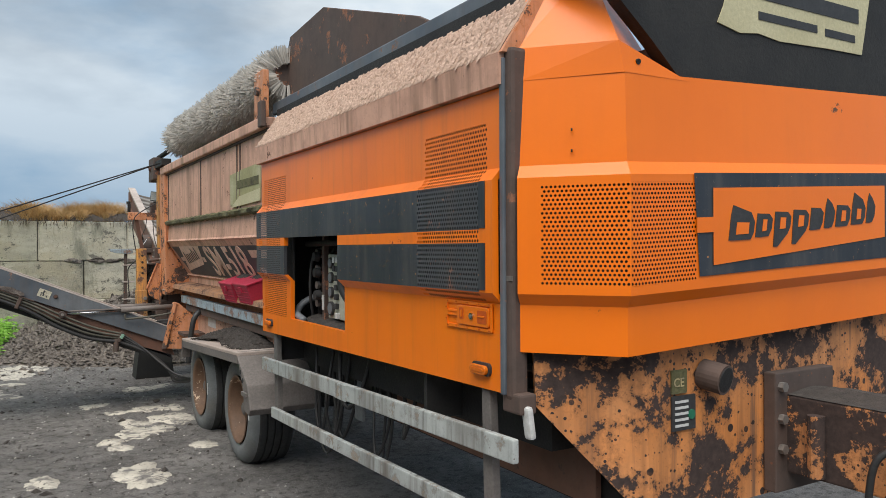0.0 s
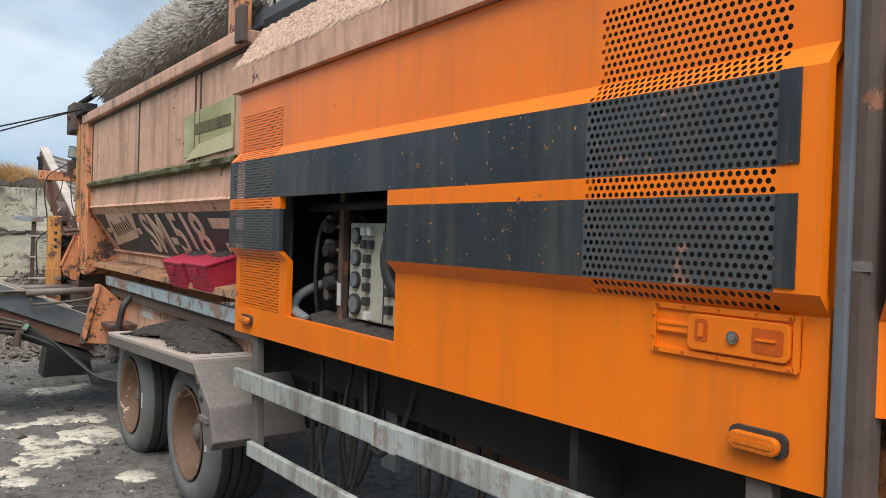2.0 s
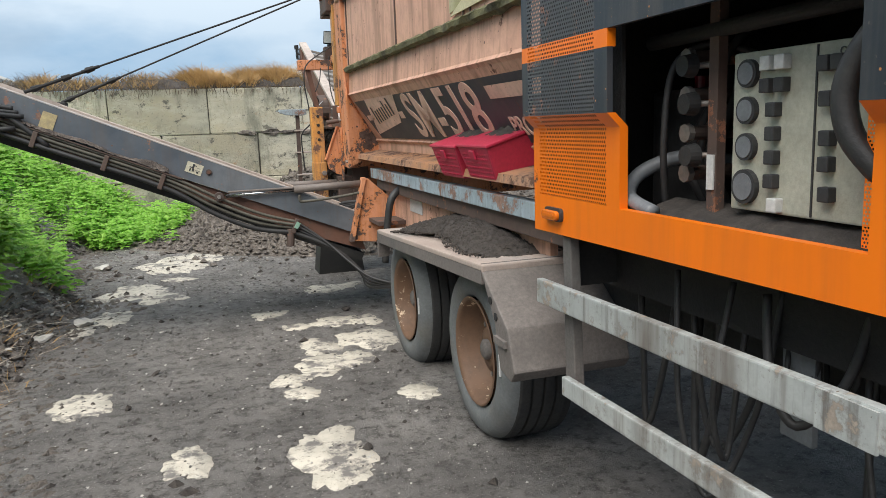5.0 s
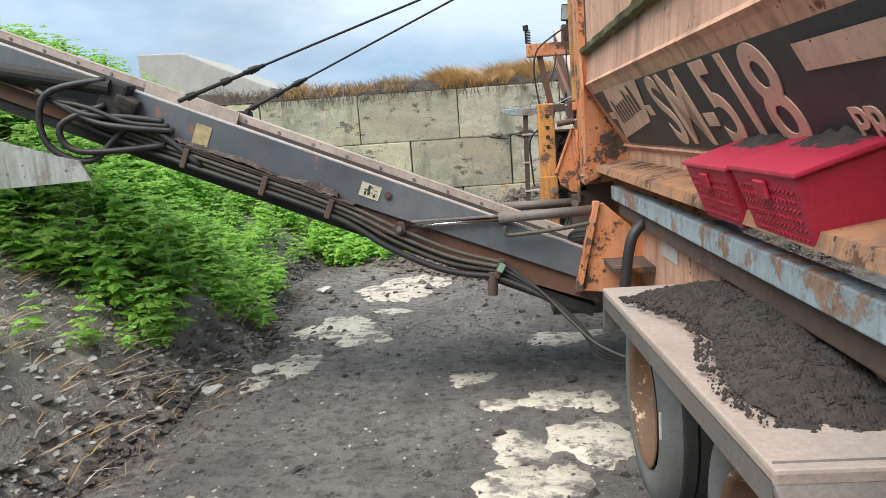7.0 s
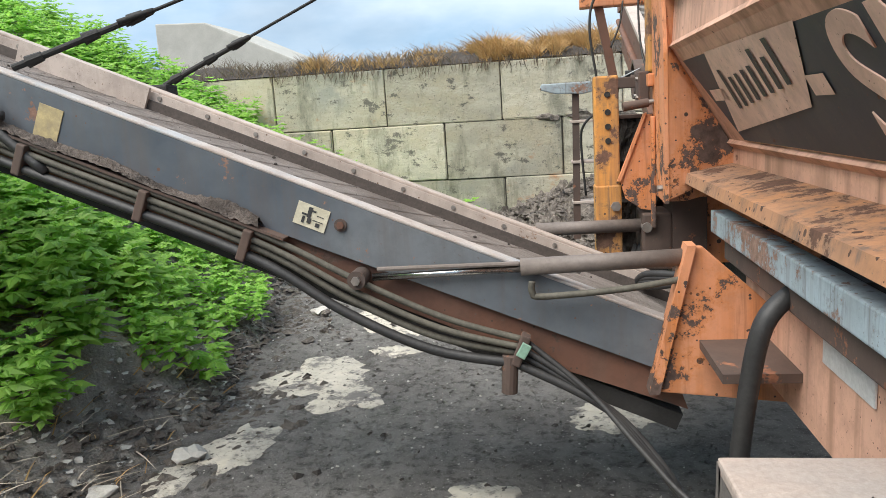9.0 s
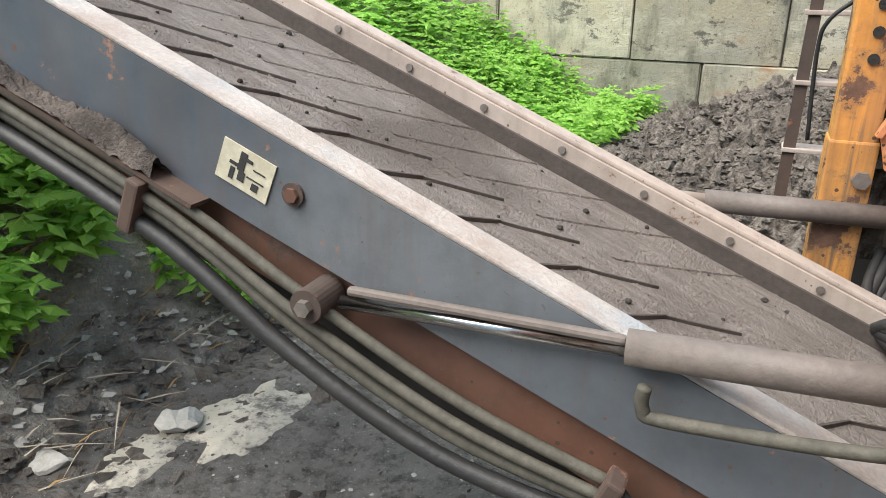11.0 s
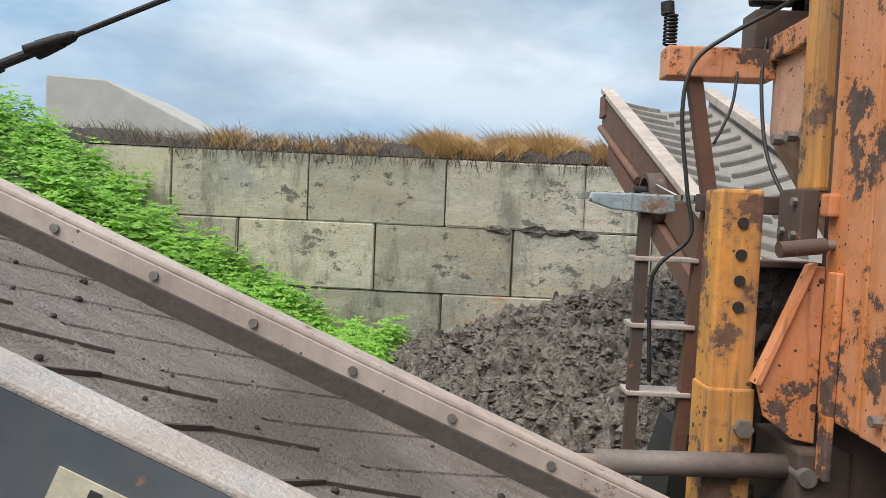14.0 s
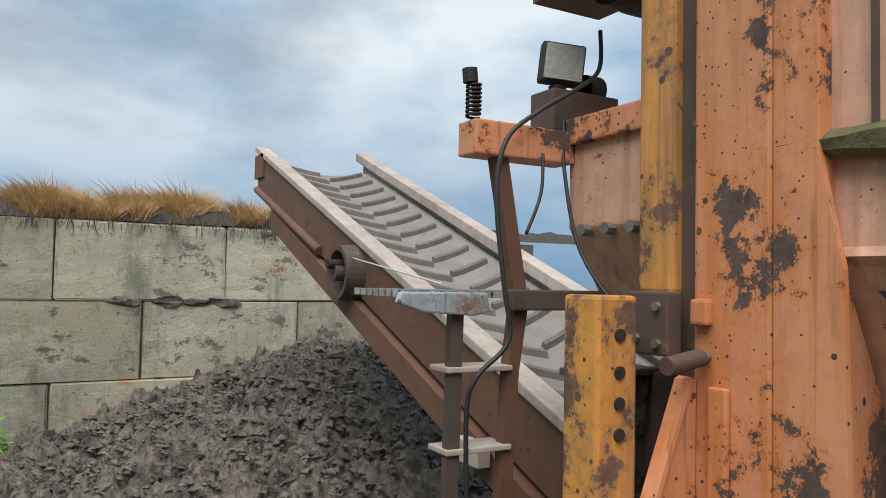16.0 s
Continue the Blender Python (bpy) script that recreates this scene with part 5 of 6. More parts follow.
part("bracket_bolt", rod((-0.02, 8.08, 2.90), (0.0, 8.08, 2.90), 0.035, seg=10), REDBROWN, end_bracket)
part("bracket_foot", box(0.02, 0.14, 7.40, 7.86, 2.88, 2.97), DARK, end_bracket, bevel=0.01)
part("brush_arm", rod((0.08, 7.95, 3.03), (0.28, 7.30, 3.20), 0.03), DARK, machine)


# ---- red boxes on the machine's side ----
def red_box(y0, y1, top):
    t = thing("storage_box", (0.02, (y0 + y1) / 2, top - 0.3), "faded red embossed plastic box with soil lying on its lid", "plastic box", "red boxes")
    bm = prism([(-0.125, top - 0.045), (-0.06, top - 0.225), (0.26, top - 0.225), (0.26, top + 0.05), (0.20, top + 0.05)], "y", y0 + 0.01, y1 - 0.01)
    for v in bm.verts:
        if v.co.z < top - 0.18:
            v.co.y += 0.035 if v.co.y < (y0 + y1) / 2 else -0.035
    b = part("box_body", bm, RED, t, bevel=0.01)
    part("lid", prism([(-0.13, top - 0.05), (-0.13, top - 0.036), (0.20, top + 0.068), (0.26, top + 0.068), (0.26, top + 0.05), (0.20, top + 0.052)], "y", y0, y1), RED, t, "red lid", bevel=0.004)
    lid_z = lambda x: top - 0.036 + 0.315 * (x + 0.13)
    us, vs = [i / 22 for i in range(23)], [i / 14 for i in range(15)]
    part("lid_dirt", sheet(us, vs, lambda u, v: (0.0 + 0.17 * v, y0 + 0.07 + (y1 - y0 - 0.14) * u, lid_z(0.17 * v) - 0.006 + (0.020 + 0.03 * noise.noise((u * 7, v * 5, top + y0))) * math.sin(math.pi * u) ** 0.5 * math.sin(math.pi * v) ** 0.5)), SOIL, t, "dark soil on the lid", smooth=True)
    # embossed dashes over the sloping front
    bm = bmesh.new()
    for r in range(6):
        z = top - 0.085 - 0.023 * r
        x = -0.125 + (top - 0.045 - z) * 0.065 / 0.18
        for k in range(15):
            y = y0 + 0.05 + (y1 - y0 - 0.10) * (k + 0.5 * (r % 2)) / 15
            obox((x, y + 0.006, z), (0.006, 0.020, 0.006), (24 if r % 2 else -24, 0, 0), bm)
    part("embossing", bm, RED, b)
    part("catch", obox((-0.118, (y0 + y1) / 2, top - 0.09), (0.012, 0.07, 0.05), (0, -17, 0)), RED, t, bevel=0.004)
    return t


for made in (red_box(4.385, 4.855, 1.545), red_box(3.89, 4.36, 1.555)):
    made.location.x += 0.21


# ---- conveyors ----
SL = 0.4235
ca, sa = math.cos(math.atan(SL)), math.sin(math.atan(SL))


def on_conv(d, h=0.0):
    """A place on the side conveyor: d metres up along it from its foot, h above its top edge."""
    return (-0.05 - d * ca + h * sa, 0.92 + d * sa + h * ca)


conveyor = thing("side_conveyor", (-0.9, 7.1, 0.9), "inclined side discharge conveyor with a dusty ribbed belt", "conveyor")


def conv_bar(d0, d1, h0, h1, y0, y1, bm=None):
    """A straight member of the side conveyor."""
    p = [on_conv(d0, h0), on_conv(d1, h0), on_conv(d1, h1), on_conv(d0, h1)]
    return prism(p, "y", y0, y1, bm)


CL = 5.6
near = part("side_plate", prism([on_conv(-0.35, 0), on_conv(CL, 0), on_conv(CL, -0.195), on_conv(1.3, -0.195), on_conv(-0.1, -0.17), on_conv(-0.35, -0.12)], "y", 6.645, 6.66), SLATE, conveyor, "blue-grey painted side plate, scuffed and rust-edged")
part("top_flange", conv_bar(-0.35, CL, 0.0, 0.012, 6.645, 6.725), CONV_TOP, near, "dusty worn pale flange", bevel=0.005)
part("lower_flange", prism([on_conv(-0.1, -0.17), on_conv(1.3, -0.20), on_conv(CL, -0.20), on_conv(CL, -0.31), on_conv(0.3, -0.31), on_conv(-0.2, -0.28)], "y", 6.675, 6.69), REDBROWN, near, "rusty red-brown lower plate")
part("ledge", conv_bar(1.4, CL, -0.205, -0.195, 6.59, 6.68), BROWN, near)
part("lower_beam", conv_bar(-0.2, CL, -0.38, -0.315, 6.70, 7.50), DARK, conveyor, "black underside and return belt")
part("far_plate", conv_bar(-0.35, CL, -0.24, 0.0, 7.585, 7.60), CONV_TAN, conveyor)
part("far_flange", conv_bar(-0.35, CL, 0.0, 0.014, 7.53, 7.60), CONV_TAN, conveyor, "dusty far flange", bevel=0.005)
skirt = part("belt_skirt", prism([on_conv(-0.35, 0.0), on_conv(CL, 0.0), on_conv(CL, -0.085), on_conv(-0.35, -0.085)], "y", 7.515, 7.532), CONV_TAN, conveyor, "tan skirt strip with round rivets")
part("skirt_rubber", conv_bar(-0.35, CL, -0.12, -0.04, 7.50, 7.514), CLEAT, skirt)
for k in range(22):
    d = 0.15 + 0.256 * k
    x, z = on_conv(d, -0.02)
    part("rivet", rod((x, 7.508, z), (x, 7.516, z), 0.011, seg=10), STEEL, skirt)
belt = part("belt", sheet([-0.35 + 0.12 * i for i in range(51)], [i / 10 for i in range(11)],
    lambda d, w: (on_conv(d, -0.085 - 0.012 * math.sin(math.pi * w))[0], 6.68 + 0.84 * w, on_conv(d, -0.085 - 0.012 * math.sin(math.pi * w))[1])), BELT, conveyor, "dusty brown ribbed rubber belt", smooth=True)
def belt_rib(d, w0, w1, slant, half, height):
    """One straight rib lying on the side conveyor's belt."""
    bm = bmesh.new()
    rows = []
    for i in range(7):
        w = w0 + (w1 - w0) * i / 6
        dd, hh = d - slant * (w - w0), -0.085 - 0.012 * math.sin(math.pi * w)
        thin = half * (1 if 0 < i < 6 else 0.6)
        rows.append([bm.verts.new((on_conv(dd + a * thin, hh + b)[0], 6.68 + 0.84 * w, on_conv(dd + a * thin, hh + b)[1])) for a, b in ((-1.5, 0.0), (-0.7, height), (0.7, height), (1.5, 0.0))])
    for a, b in zip(rows, rows[1:]):
        for q in range(3):
            bm.faces.new((a[q], a[q + 1], b[q + 1], b[q]))
    return bm


for k in range(26):
    d = 0.10 + 0.21 * k
    part("belt_rib", belt_rib(d, 0.03, 0.42, 0.62, 0.005, 0.009), CLEAT, belt)
    part("belt_rib", belt_rib(d - 0.242, 0.42, 0.57, 1.15, 0.005, 0.007), CLEAT, belt)
    part("belt_rib", belt_rib(d + 0.23, 0.97, 0.60, 0.85, 0.006, 0.004), BELT, belt)
crust_v, crust_f = [], []
cr2 = random.Random(8)
for _ in range(2600):
    dd, ww = cr2.uniform(-0.2, 5.4), min(0.98, max(0.02, cr2.gauss(0.62, 0.2)))
    if noise.noise((dd * 2.2, ww * 5, 4)) < -0.05:
        continue
    ln, wd, hh = cr2.uniform(0.008, 0.05), cr2.uniform(0.002, 0.006), cr2.uniform(0.002, 0.006)
    k = len(crust_v)
    for a, b, c in ((-1, 0, 0), (0, -1, 0), (1, 0, 0), (0, 1, 0), (0, 0, 1)):
        x, z = on_conv(dd + a * ln, -0.0855 - 0.012 * math.sin(math.pi * ww) + c * hh)
        crust_v.append((x, 6.68 + 0.84 * ww + b * wd, z))
    crust_f += [(k, k + 1, k + 4), (k + 1, k + 2, k + 4), (k + 2, k + 3, k + 4), (k + 3, k, k + 4)]
tagged(raw("belt_crust", crust_v, crust_f, BELT, belt, "dried dirt crust smeared on the belt"), kind="stuff")
crumb_v, crumb_f = [], []
for _ in range(260):
    dd, ww, q = rng.uniform(0.2, 5.2), rng.uniform(0.05, 0.95), 0.002 + 0.007 * rng.random() ** 3
    bx2, bz2 = on_conv(dd, -0.085 - 0.012 * math.sin(math.pi * ww))
    by2, k = 6.68 + 0.84 * ww, len(crumb_v)
    for ring, (rr, hh) in enumerate(((1.0, 0.0), (1.1, 0.6), (0.65, 1.2))):
        crumb_v += [(bx2 + q * rr * rng.uniform(0.75, 1.15) * math.cos(t * 1.047), by2 + q * rr * rng.uniform(0.75, 1.15) * math.sin(t * 1.047), bz2 + q * hh) for t in range(6)]
    for ring in (0, 6):
        crumb_f += [(k + ring + t, k + ring + (t + 1) % 6, k + ring + 6 + (t + 1) % 6, k + ring + 6 + t) for t in range(6)]
    crumb_f.append(tuple(k + 12 + t for t in range(6)))
tagged(raw("belt_crumbs", crumb_v, crumb_f, SOIL, belt, "small dark crumbs on the belt"), kind="stuff")
# safety sticker, bolt and yellow sticker
def conv_plate(d0, d1, h0, h1, y, depth, name, mat, label):
    return part(name, conv_bar(d0, d1, h0, h1, y - depth, y), mat, near, label)


st = conv_plate(1.275, 1.40, -0.137, -0.052, 6.644, 0.003, "safety_sticker", STICKER, "worn cream pictogram sticker")
for a, b, c, d in ((1.34, 1.355, -0.10, -0.06), (1.355, 1.375, -0.095, -0.088), (1.325, 1.34, -0.075, -0.068), (1.36, 1.37, -0.125, -0.10), (1.335, 1.35, -0.12, -0.10), (1.30, 1.315, -0.125, -0.11), (1.29, 1.33, -0.105, -0.1025), (1.292, 1.32, -0.085, -0.0825)):
    part("pictogram", conv_bar(a, b, c, d, 6.639, 6.6405), INK, st)
conv_plate(2.36, 2.46, -0.185, -0.05, 6.644, 0.003, "warning_sticker", YSTICK, "worn yellow warning sticker")
x, z = on_conv(1.225, -0.085)
part("plate_bolt", rod((x, 6.63, z), (x, 6.645, z), 0.015, seg=6), REDBROWN, near)
part("bolt_washer", rod((x, 6.638, z), (x, 6.644, z), 0.024, seg=18), BROWN, near)
# soil lying on the ledge
bm = sheet([1.50 + 0.012 * i for i in range(250)], [i / 3 for i in range(10)], lambda d, w: (on_conv(d, -0.195)[0] + 0.006 * noise.noise((d * 50, w * 5, 9)), 6.585 + 0.022 * w, on_conv(d, -0.195)[1] + 0.04 * math.sin(math.pi * min(1.0, 0.1 + w / 3.4)) * max(0.1, 0.75 + 1.2 * noise.noise((d * 4, w * 0.6, 2))) + 0.012 * noise.noise((d * 45, w * 4, 2))))
part("ledge_soil", bm, grain("brown_ledge_soil", (0.12, 0.097, 0.083), (0.24, 0.20, 0.175), 26, 0.95, 1.0, 0.02, third=(0.07, 0.057, 0.05), fine=120), conveyor, "dry soil on the conveyor's ledge")
# hydraulic cylinder pairs
cyl = part("ram", rod((-0.56, 6.62, 1.145), (0.03, 6.64, 1.158), 0.031, seg=32), RAM, conveyor, "dusty hydraulic ram", smooth=True)
part("ram_guard", obox((-0.82, 6.612, 1.158), (0.52, 0.022, 0.016), (0, -0.4, 0)), RAM, cyl, "dusty ram guard", bevel=0.008)
part("ram_rod", rod((-1.10, 6.62, 1.125), (-0.55, 6.62, 1.140), 0.014, seg=20), CHROME, cyl, "polished rod", smooth=True)
part("ram_eye", rod((-1.15, 6.57, 1.125), (-1.15, 6.66, 1.125), 0.034, seg=24), BROWN, cyl)
part("ram_pin", rod((-1.15, 6.555, 1.125), (-1.15, 6.575, 1.125), 0.017, seg=6), STEEL, cyl)
part("ram_pipe", tube([(-0.52, 6.58, 1.10), (-0.52, 6.58, 1.06), (-0.48, 6.58, 1.045), (-0.2, 6.58, 1.065), (0.0, 6.6, 1.09)], 0.012), HOSE_DUSTY, cyl, smooth=True)
cyl2 = part("far_ram", rod((-0.52, 7.74, 1.10), (0.02, 7.80, 1.095), 0.033, seg=32), RAM, conveyor, "brown far hydraulic ram", smooth=True)
part("ram_rod", rod((-0.80, 7.70, 1.115), (-0.5, 7.74, 1.10), 0.02, seg=20), CONV_TAN, cyl2, smooth=True)
part("ram_pin", rod((0.02, 7.70, 1.095), (0.02, 7.88, 1.095), 0.024, seg=18), STEEL, cyl2)
# hoses along the near side
for k, (off, r, mat) in enumerate(((-0.245, 0.012, HOSE_DUSTY), (-0.272, 0.012, HOSE_DUSTY), (-0.299, 0.013, HOSE_DUSTY), (-0.335, 0.019, RUBBER))):
    pts = []
    for d, sag in ((3.2, 0.02), (2.45, 0.0), (1.53, 0.0), (1.1, -0.035 - 0.012 * k), (0.75, -0.05 - 0.012 * k), (0.45, -0.02)):
        x, z = on_conv(d, off + sag + 0.03)
        pts.append((x, 6.61 - 0.012 * (k % 2), z))
    part("hydraulic_hose", tube(pts, r), mat, conveyor, "dusty hydraulic hose", smooth=True)
    drop = [pts[-1], (-0.33 + 0.02 * k, 6.54, 0.70 - 0.02 * k), (-0.17 + 0.03 * k, 6.42, 0.54 - 0.03 * k), (-0.02, 6.28 + 0.03 * k, 0.42 - 0.03 * k), (0.2, 6.05, 0.40), (0.4, 5.95, 0.55)]
    part("hydraulic_hose", tube(drop, r * 0.9), RUBBER, conveyor, "black drooping hydraulic hose", smooth=True)
for d in (1.53, 1.95, 2.45, 0.45):
    x, z = on_conv(d, -0.27)
    part("hose_clamp", obox((x, 6.60, z), (0.035, 0.06, 0.12), (0, math.degrees(math.atan(SL)), 0)), BROWN, conveyor, "rusty hose clamp", bevel=0.006)
gx2, gz2 = on_conv(0.47, -0.27)
part("green_tie", obox((gx2 + 0.03, 6.555, gz2), (0.035, 0.012, 0.055), (0, 30, 0)), grain("pale_green_tie", (0.25, 0.42, 0.32), (0.2, 0.34, 0.26), 20, 0.6, 0.1), conveyor, "pale green clamp strip", bevel=0.004)
part("hook_pin", rod((gx2 - 0.02, 6.60, gz2 - 0.03), (gx2 - 0.03, 6.60, gz2 - 0.17), 0.03), BROWN, conveyor)
# folding joint and shackles
x, z = on_conv(3.0, -0.02)
part("joint_block", obox((x, 6.62, z - 0.10), (0.16, 0.12, 0.30), (0, 23, 0)), DARK, conveyor, "greasy black folding joint", bevel=0.02)
jr = random.Random(3)
for k in range(3):
    part("joint_hose", tube([(x + 0.30 + 0.03 * k, 6.60, z - 0.22 - 0.03 * k), (x + 0.1, 6.56 - 0.02 * k, z - 0.18 - 0.03 * k), (x - 0.12, 6.52, z - 0.12 + jr.uniform(-0.06, 0.06)), (x - 0.3 - 0.06 * k, 6.54, z + jr.uniform(-0.2, 0.05))], jr.uniform(0.015, 0.028)), RUBBER, conveyor, smooth=True)
part("joint_lump", obox((x + 0.09, 6.60, z - 0.10), (0.14, 0.10, 0.10), (20, 30, 10)), SOIL, conveyor, "grease-caked joint lump", bevel=0.03)
part("joint_ram", rod((x + 0.02, 6.58, z + 0.0), (x - 0.75, 6.58, z + 0.17), 0.05), DARK, conveyor)
part("joint_hose", tube([(x, 6.56, z + 0.05), (x - 0.35, 6.5, z - 0.02), (x - 0.38, 6.5, z - 0.30), (x - 0.15, 6.55, z - 0.42), (x + 0.15, 6.58, z - 0.22), (x + 0.5, 6.60, z - 0.5)], 0.02), RUBBER, conveyor, smooth=True)
part("joint_hose", tube([(x - 0.02, 6.55, z - 0.1), (x - 0.28, 6.5, z - 0.2), (x - 0.2, 6.52, z - 0.36), (x + 0.3, 6.58, z - 0.36)], 0.02), RUBBER, conveyor, smooth=True)
part("head_guard", prism([(-2.96, 1.535), (-3.02, 1.655), (-4.3, 2.05), (-4.3, 1.50)], "y", 6.5, 6.52), GALV, conveyor, "pale grey guard plate")
x2, z2 = on_conv(2.52, 0.0)
part("cable_lug", box(x2 - 0.05, x2 + 0.05, 7.60, 7.72, z2 - 0.05, z2 + 0.03), DARK, conveyor, bevel=0.012)
part("skirt_lap", prism([on_conv(2.5, 0.02), on_conv(3.2, 0.02), on_conv(3.2, -0.09), on_conv(2.5, -0.09)], "y", 7.48, 7.496), CONV_TAN, conveyor)
# mounting bracket to the chassis
br = part("mount_bracket", prism([(-0.10, 0.68), (0.02, 1.20), (0.06, 1.20), (0.40, 0.88), (0.52, 0.62)], "y", 6.60, 6.63), SALMON_RUST, conveyor, "triangular rusted orange mounting bracket", bevel=0.006)
part("bracket_edge", prism([(-0.125, 0.68), (0.005, 1.21), (0.035, 1.21), (-0.09, 0.68)], "y", 6.57, 6.66), SALMON_RUST, br)
part("bracket_shelf", box(0.05, 0.5, 6.25, 6.62, 0.84, 0.87), BROWN, br)
part("bracket_hose", tube([(0.24, 6.2, 1.14), (0.14, 6.16, 1.05), (0.10, 6.18, 0.8), (0.08, 6.2, 0.55)], 0.03), RUBBER, br, smooth=True)
for y, lift in ((6.68, 0.0), (7.66, 0.02)):
    cabl = thing("stay_cable", (-1.2, y, 2.4), "thin black steel stay cable with shackle", "cable", "stay cables")
    sx, sz = on_conv(2.52 if y > 7 else 2.62, 0.03)
    a, b = Vector((sx, y, sz)), Vector((0.05, 7.55, 2.93))
    part("wire", rod(a + (b - a) * 0.2, b, 0.0075, seg=8), DARK, cabl)
    for q in (0.02, 0.10, 0.165):
        part("stay_knot", rod(a + (b - a) * q, a + (b - a) * (q + 0.022), 0.024, 0.019, seg=8), DARK, cabl)
    part("stay_link", rod(a, a + (b - a) * 0.17, 0.014, 0.012, seg=10), DARK, cabl)
    part("shackle", tube([a + (b - a) * 0.155 + Vector((0, 0.03, 0)), a + (b - a) * 0.2, a + (b - a) * 0.155 - Vector((0, 0.03, 0))], 0.012), DARK, cabl, smooth=True)

# rear conveyor
RS = 0.383
rear = thing("rear_conveyor", (0.95, 10.8, 1.6), "inclined rear conveyor with chevron ribbed grey belt", "conveyor")


def on_rear(y, h=0.0):
    return 1.28 + (y - 8.6) * RS + h


def rear_bar(x0, x1, y0, y1, h0, h1):
    return prism([(y0, on_rear(y0, h0)), (y1, on_rear(y1, h0)), (y1, on_rear(y1, h1)), (y0, on_rear(y0, h1))], "x", x0, x1)


part("side_plate", rear_bar(0.42, 0.445, 8.2, 12.95, -0.30, 0.0), REDBROWN, rear, "brown dusty side plate")
part("top_flange", rear_bar(0.40, 0.52, 8.2, 13.0, 0.0, 0.05), CONV_TAN, rear, "tan top flange", bevel=0.008)
part("low_flange", rear_bar(0.38, 0.47, 8.2, 12.4, -0.47, -0.33), REDBROWN, rear)
part("under_belt", rear_bar(0.46, 1.42, 8.2, 12.7, -0.55, -0.46), DARK, rear)
part("far_plate", rear_bar(1.43, 1.455, 8.2, 13.0, -0.30, 0.04), CONV_TAN, rear)
part("far_flange", rear_bar(1.37, 1.49, 8.2, 13.05, 0.0, 0.08), CONV_TAN, rear, bevel=0.008)
rbelt = part("belt", sheet([8.2 + 0.2 * i for i in range(24)], [i / 8 for i in range(9)], lambda y, w: (0.47 + 0.93 * w, y, on_rear(y, -0.05 - 0.055 * math.sin(math.pi * w)))), BELT_REAR, rear, "grey chevron belt", smooth=True)
def rear_rib(y0, w0, w1, drop):
    """One arm of the chevron pattern on the rear belt, running down the belt towards its middle."""
    bm = bmesh.new()
    rows = []
    for q in range(6):
        w, y = w0 + (w1 - w0) * q / 5, y0 - drop * q / 5
        h = -0.05 - 0.055 * math.sin(math.pi * w)
        rows.append([bm.verts.new((0.47 + 0.93 * w, y + a, on_rear(y + a, h + b))) for a, b in ((-0.022, 0), (-0.016, 0.03), (0.014, 0.03), (0.020, 0))])
    for a, b in zip(rows, rows[1:]):
        for q in range(3):
            bm.faces.new((a[q], a[q + 1], b[q + 1], b[q]))
    for e in (rows[0], rows[-1]):
        bm.faces.new(e)
    return bm


for k in range(20):
    y0 = 8.40 + 0.235 * k
    part("belt_rib", rear_rib(y0, 0.05, 0.47, 0.12), REAR_RIB, rbelt)
    if k < 19:
        part("belt_rib", rear_rib(y0 + 0.12, 0.90, 0.52, 0.16), REAR_RIB, rbelt)
hub = part("pulley", lathe([(0.12, 0.17), (0.0, 0.165), (0.0, 0.135), (0.06, 0.13), (0.06, 0.05), (-0.02, 0.05), (-0.02, 0.001)], (0.30, 10.72, 1.90), seg=32), BROWN, rear, "rusty steel pulley", smooth=False)
part("pulley_axle", rod((0.24, 10.72, 1.95), (0.44, 10.72, 1.95), 0.03), DARK, rear)
part("tension_bar", rod((0.40, 12.9, 2.62), (0.40, 11.3, 2.05), 0.03), REDBROWN, rear)
part("head_plate", box(0.40, 0.47, 12.75, 13.0, 2.72, 2.92), REDBROWN, rear)
part("guy_wire", rod((0.38, 10.75, 2.0), (0.0, 8.9, 1.85), 0.004, seg=6), WHITE, rear)
part("support_bracket", box(0.30, 0.36, 9.1, 9.3, 1.10, 1.2), CONV_TAN, rear, bevel=0.006)

# ladder, step platform, arm, lamps and cable at the rear
ladder = thing("ladder", (-0.25, 8.35, 0.4), "narrow rusty steel ladder with grating step", "ladder")
part("rail", prism([(-0.30, 1.80), (-0.262, 1.80), (-0.275, 0.95), (-0.315, 0.95)], "y", 8.30, 8.33), BROWN, ladder)
part("rail", prism([(-0.172, 2.24), (-0.125, 2.24), (-0.042, 1.80), (-0.072, 1.60), (-0.105, 0.95), (-0.145, 0.95), (-0.112, 1.60), (-0.088, 1.80)], "y", 8.30, 8.34), REDBROWN, ladder)
for z in (1.615, 1.39, 1.16):
    part("rung", box(-0.315, -0.10, 8.29, 8.40, z - 0.008, z + 0.008), CONV_TAN, ladder, bevel=0.004)
part("step_bracket", prism([(-0.48, 1.80), (-0.47, 1.83), (-0.20, 1.83), (-0.19, 1.775), (-0.24, 1.765), (-0.40, 1.775)], "y", 8.275, 8.30), PALE_BLUE, ladder, "flaking pale step bracket", bevel=0.006)
part("step_rail", box(-0.12, 0.25, 8.27, 8.31, 1.78, 1.84), BROWN, ladder, bevel=0.006)
grate = bmesh.new()
for k in range(14):
    box(-0.46 + 0.042 * k, -0.455 + 0.042 * k, 8.31, 8.62, 1.815, 1.835, grate)
for k in range(8):
    box(-0.46, 0.10, 8.31 + 0.043 * k, 8.315 + 0.043 * k, 1.815, 1.833, grate)
part("grating", grate, GALV, ladder, "galvanised grating")
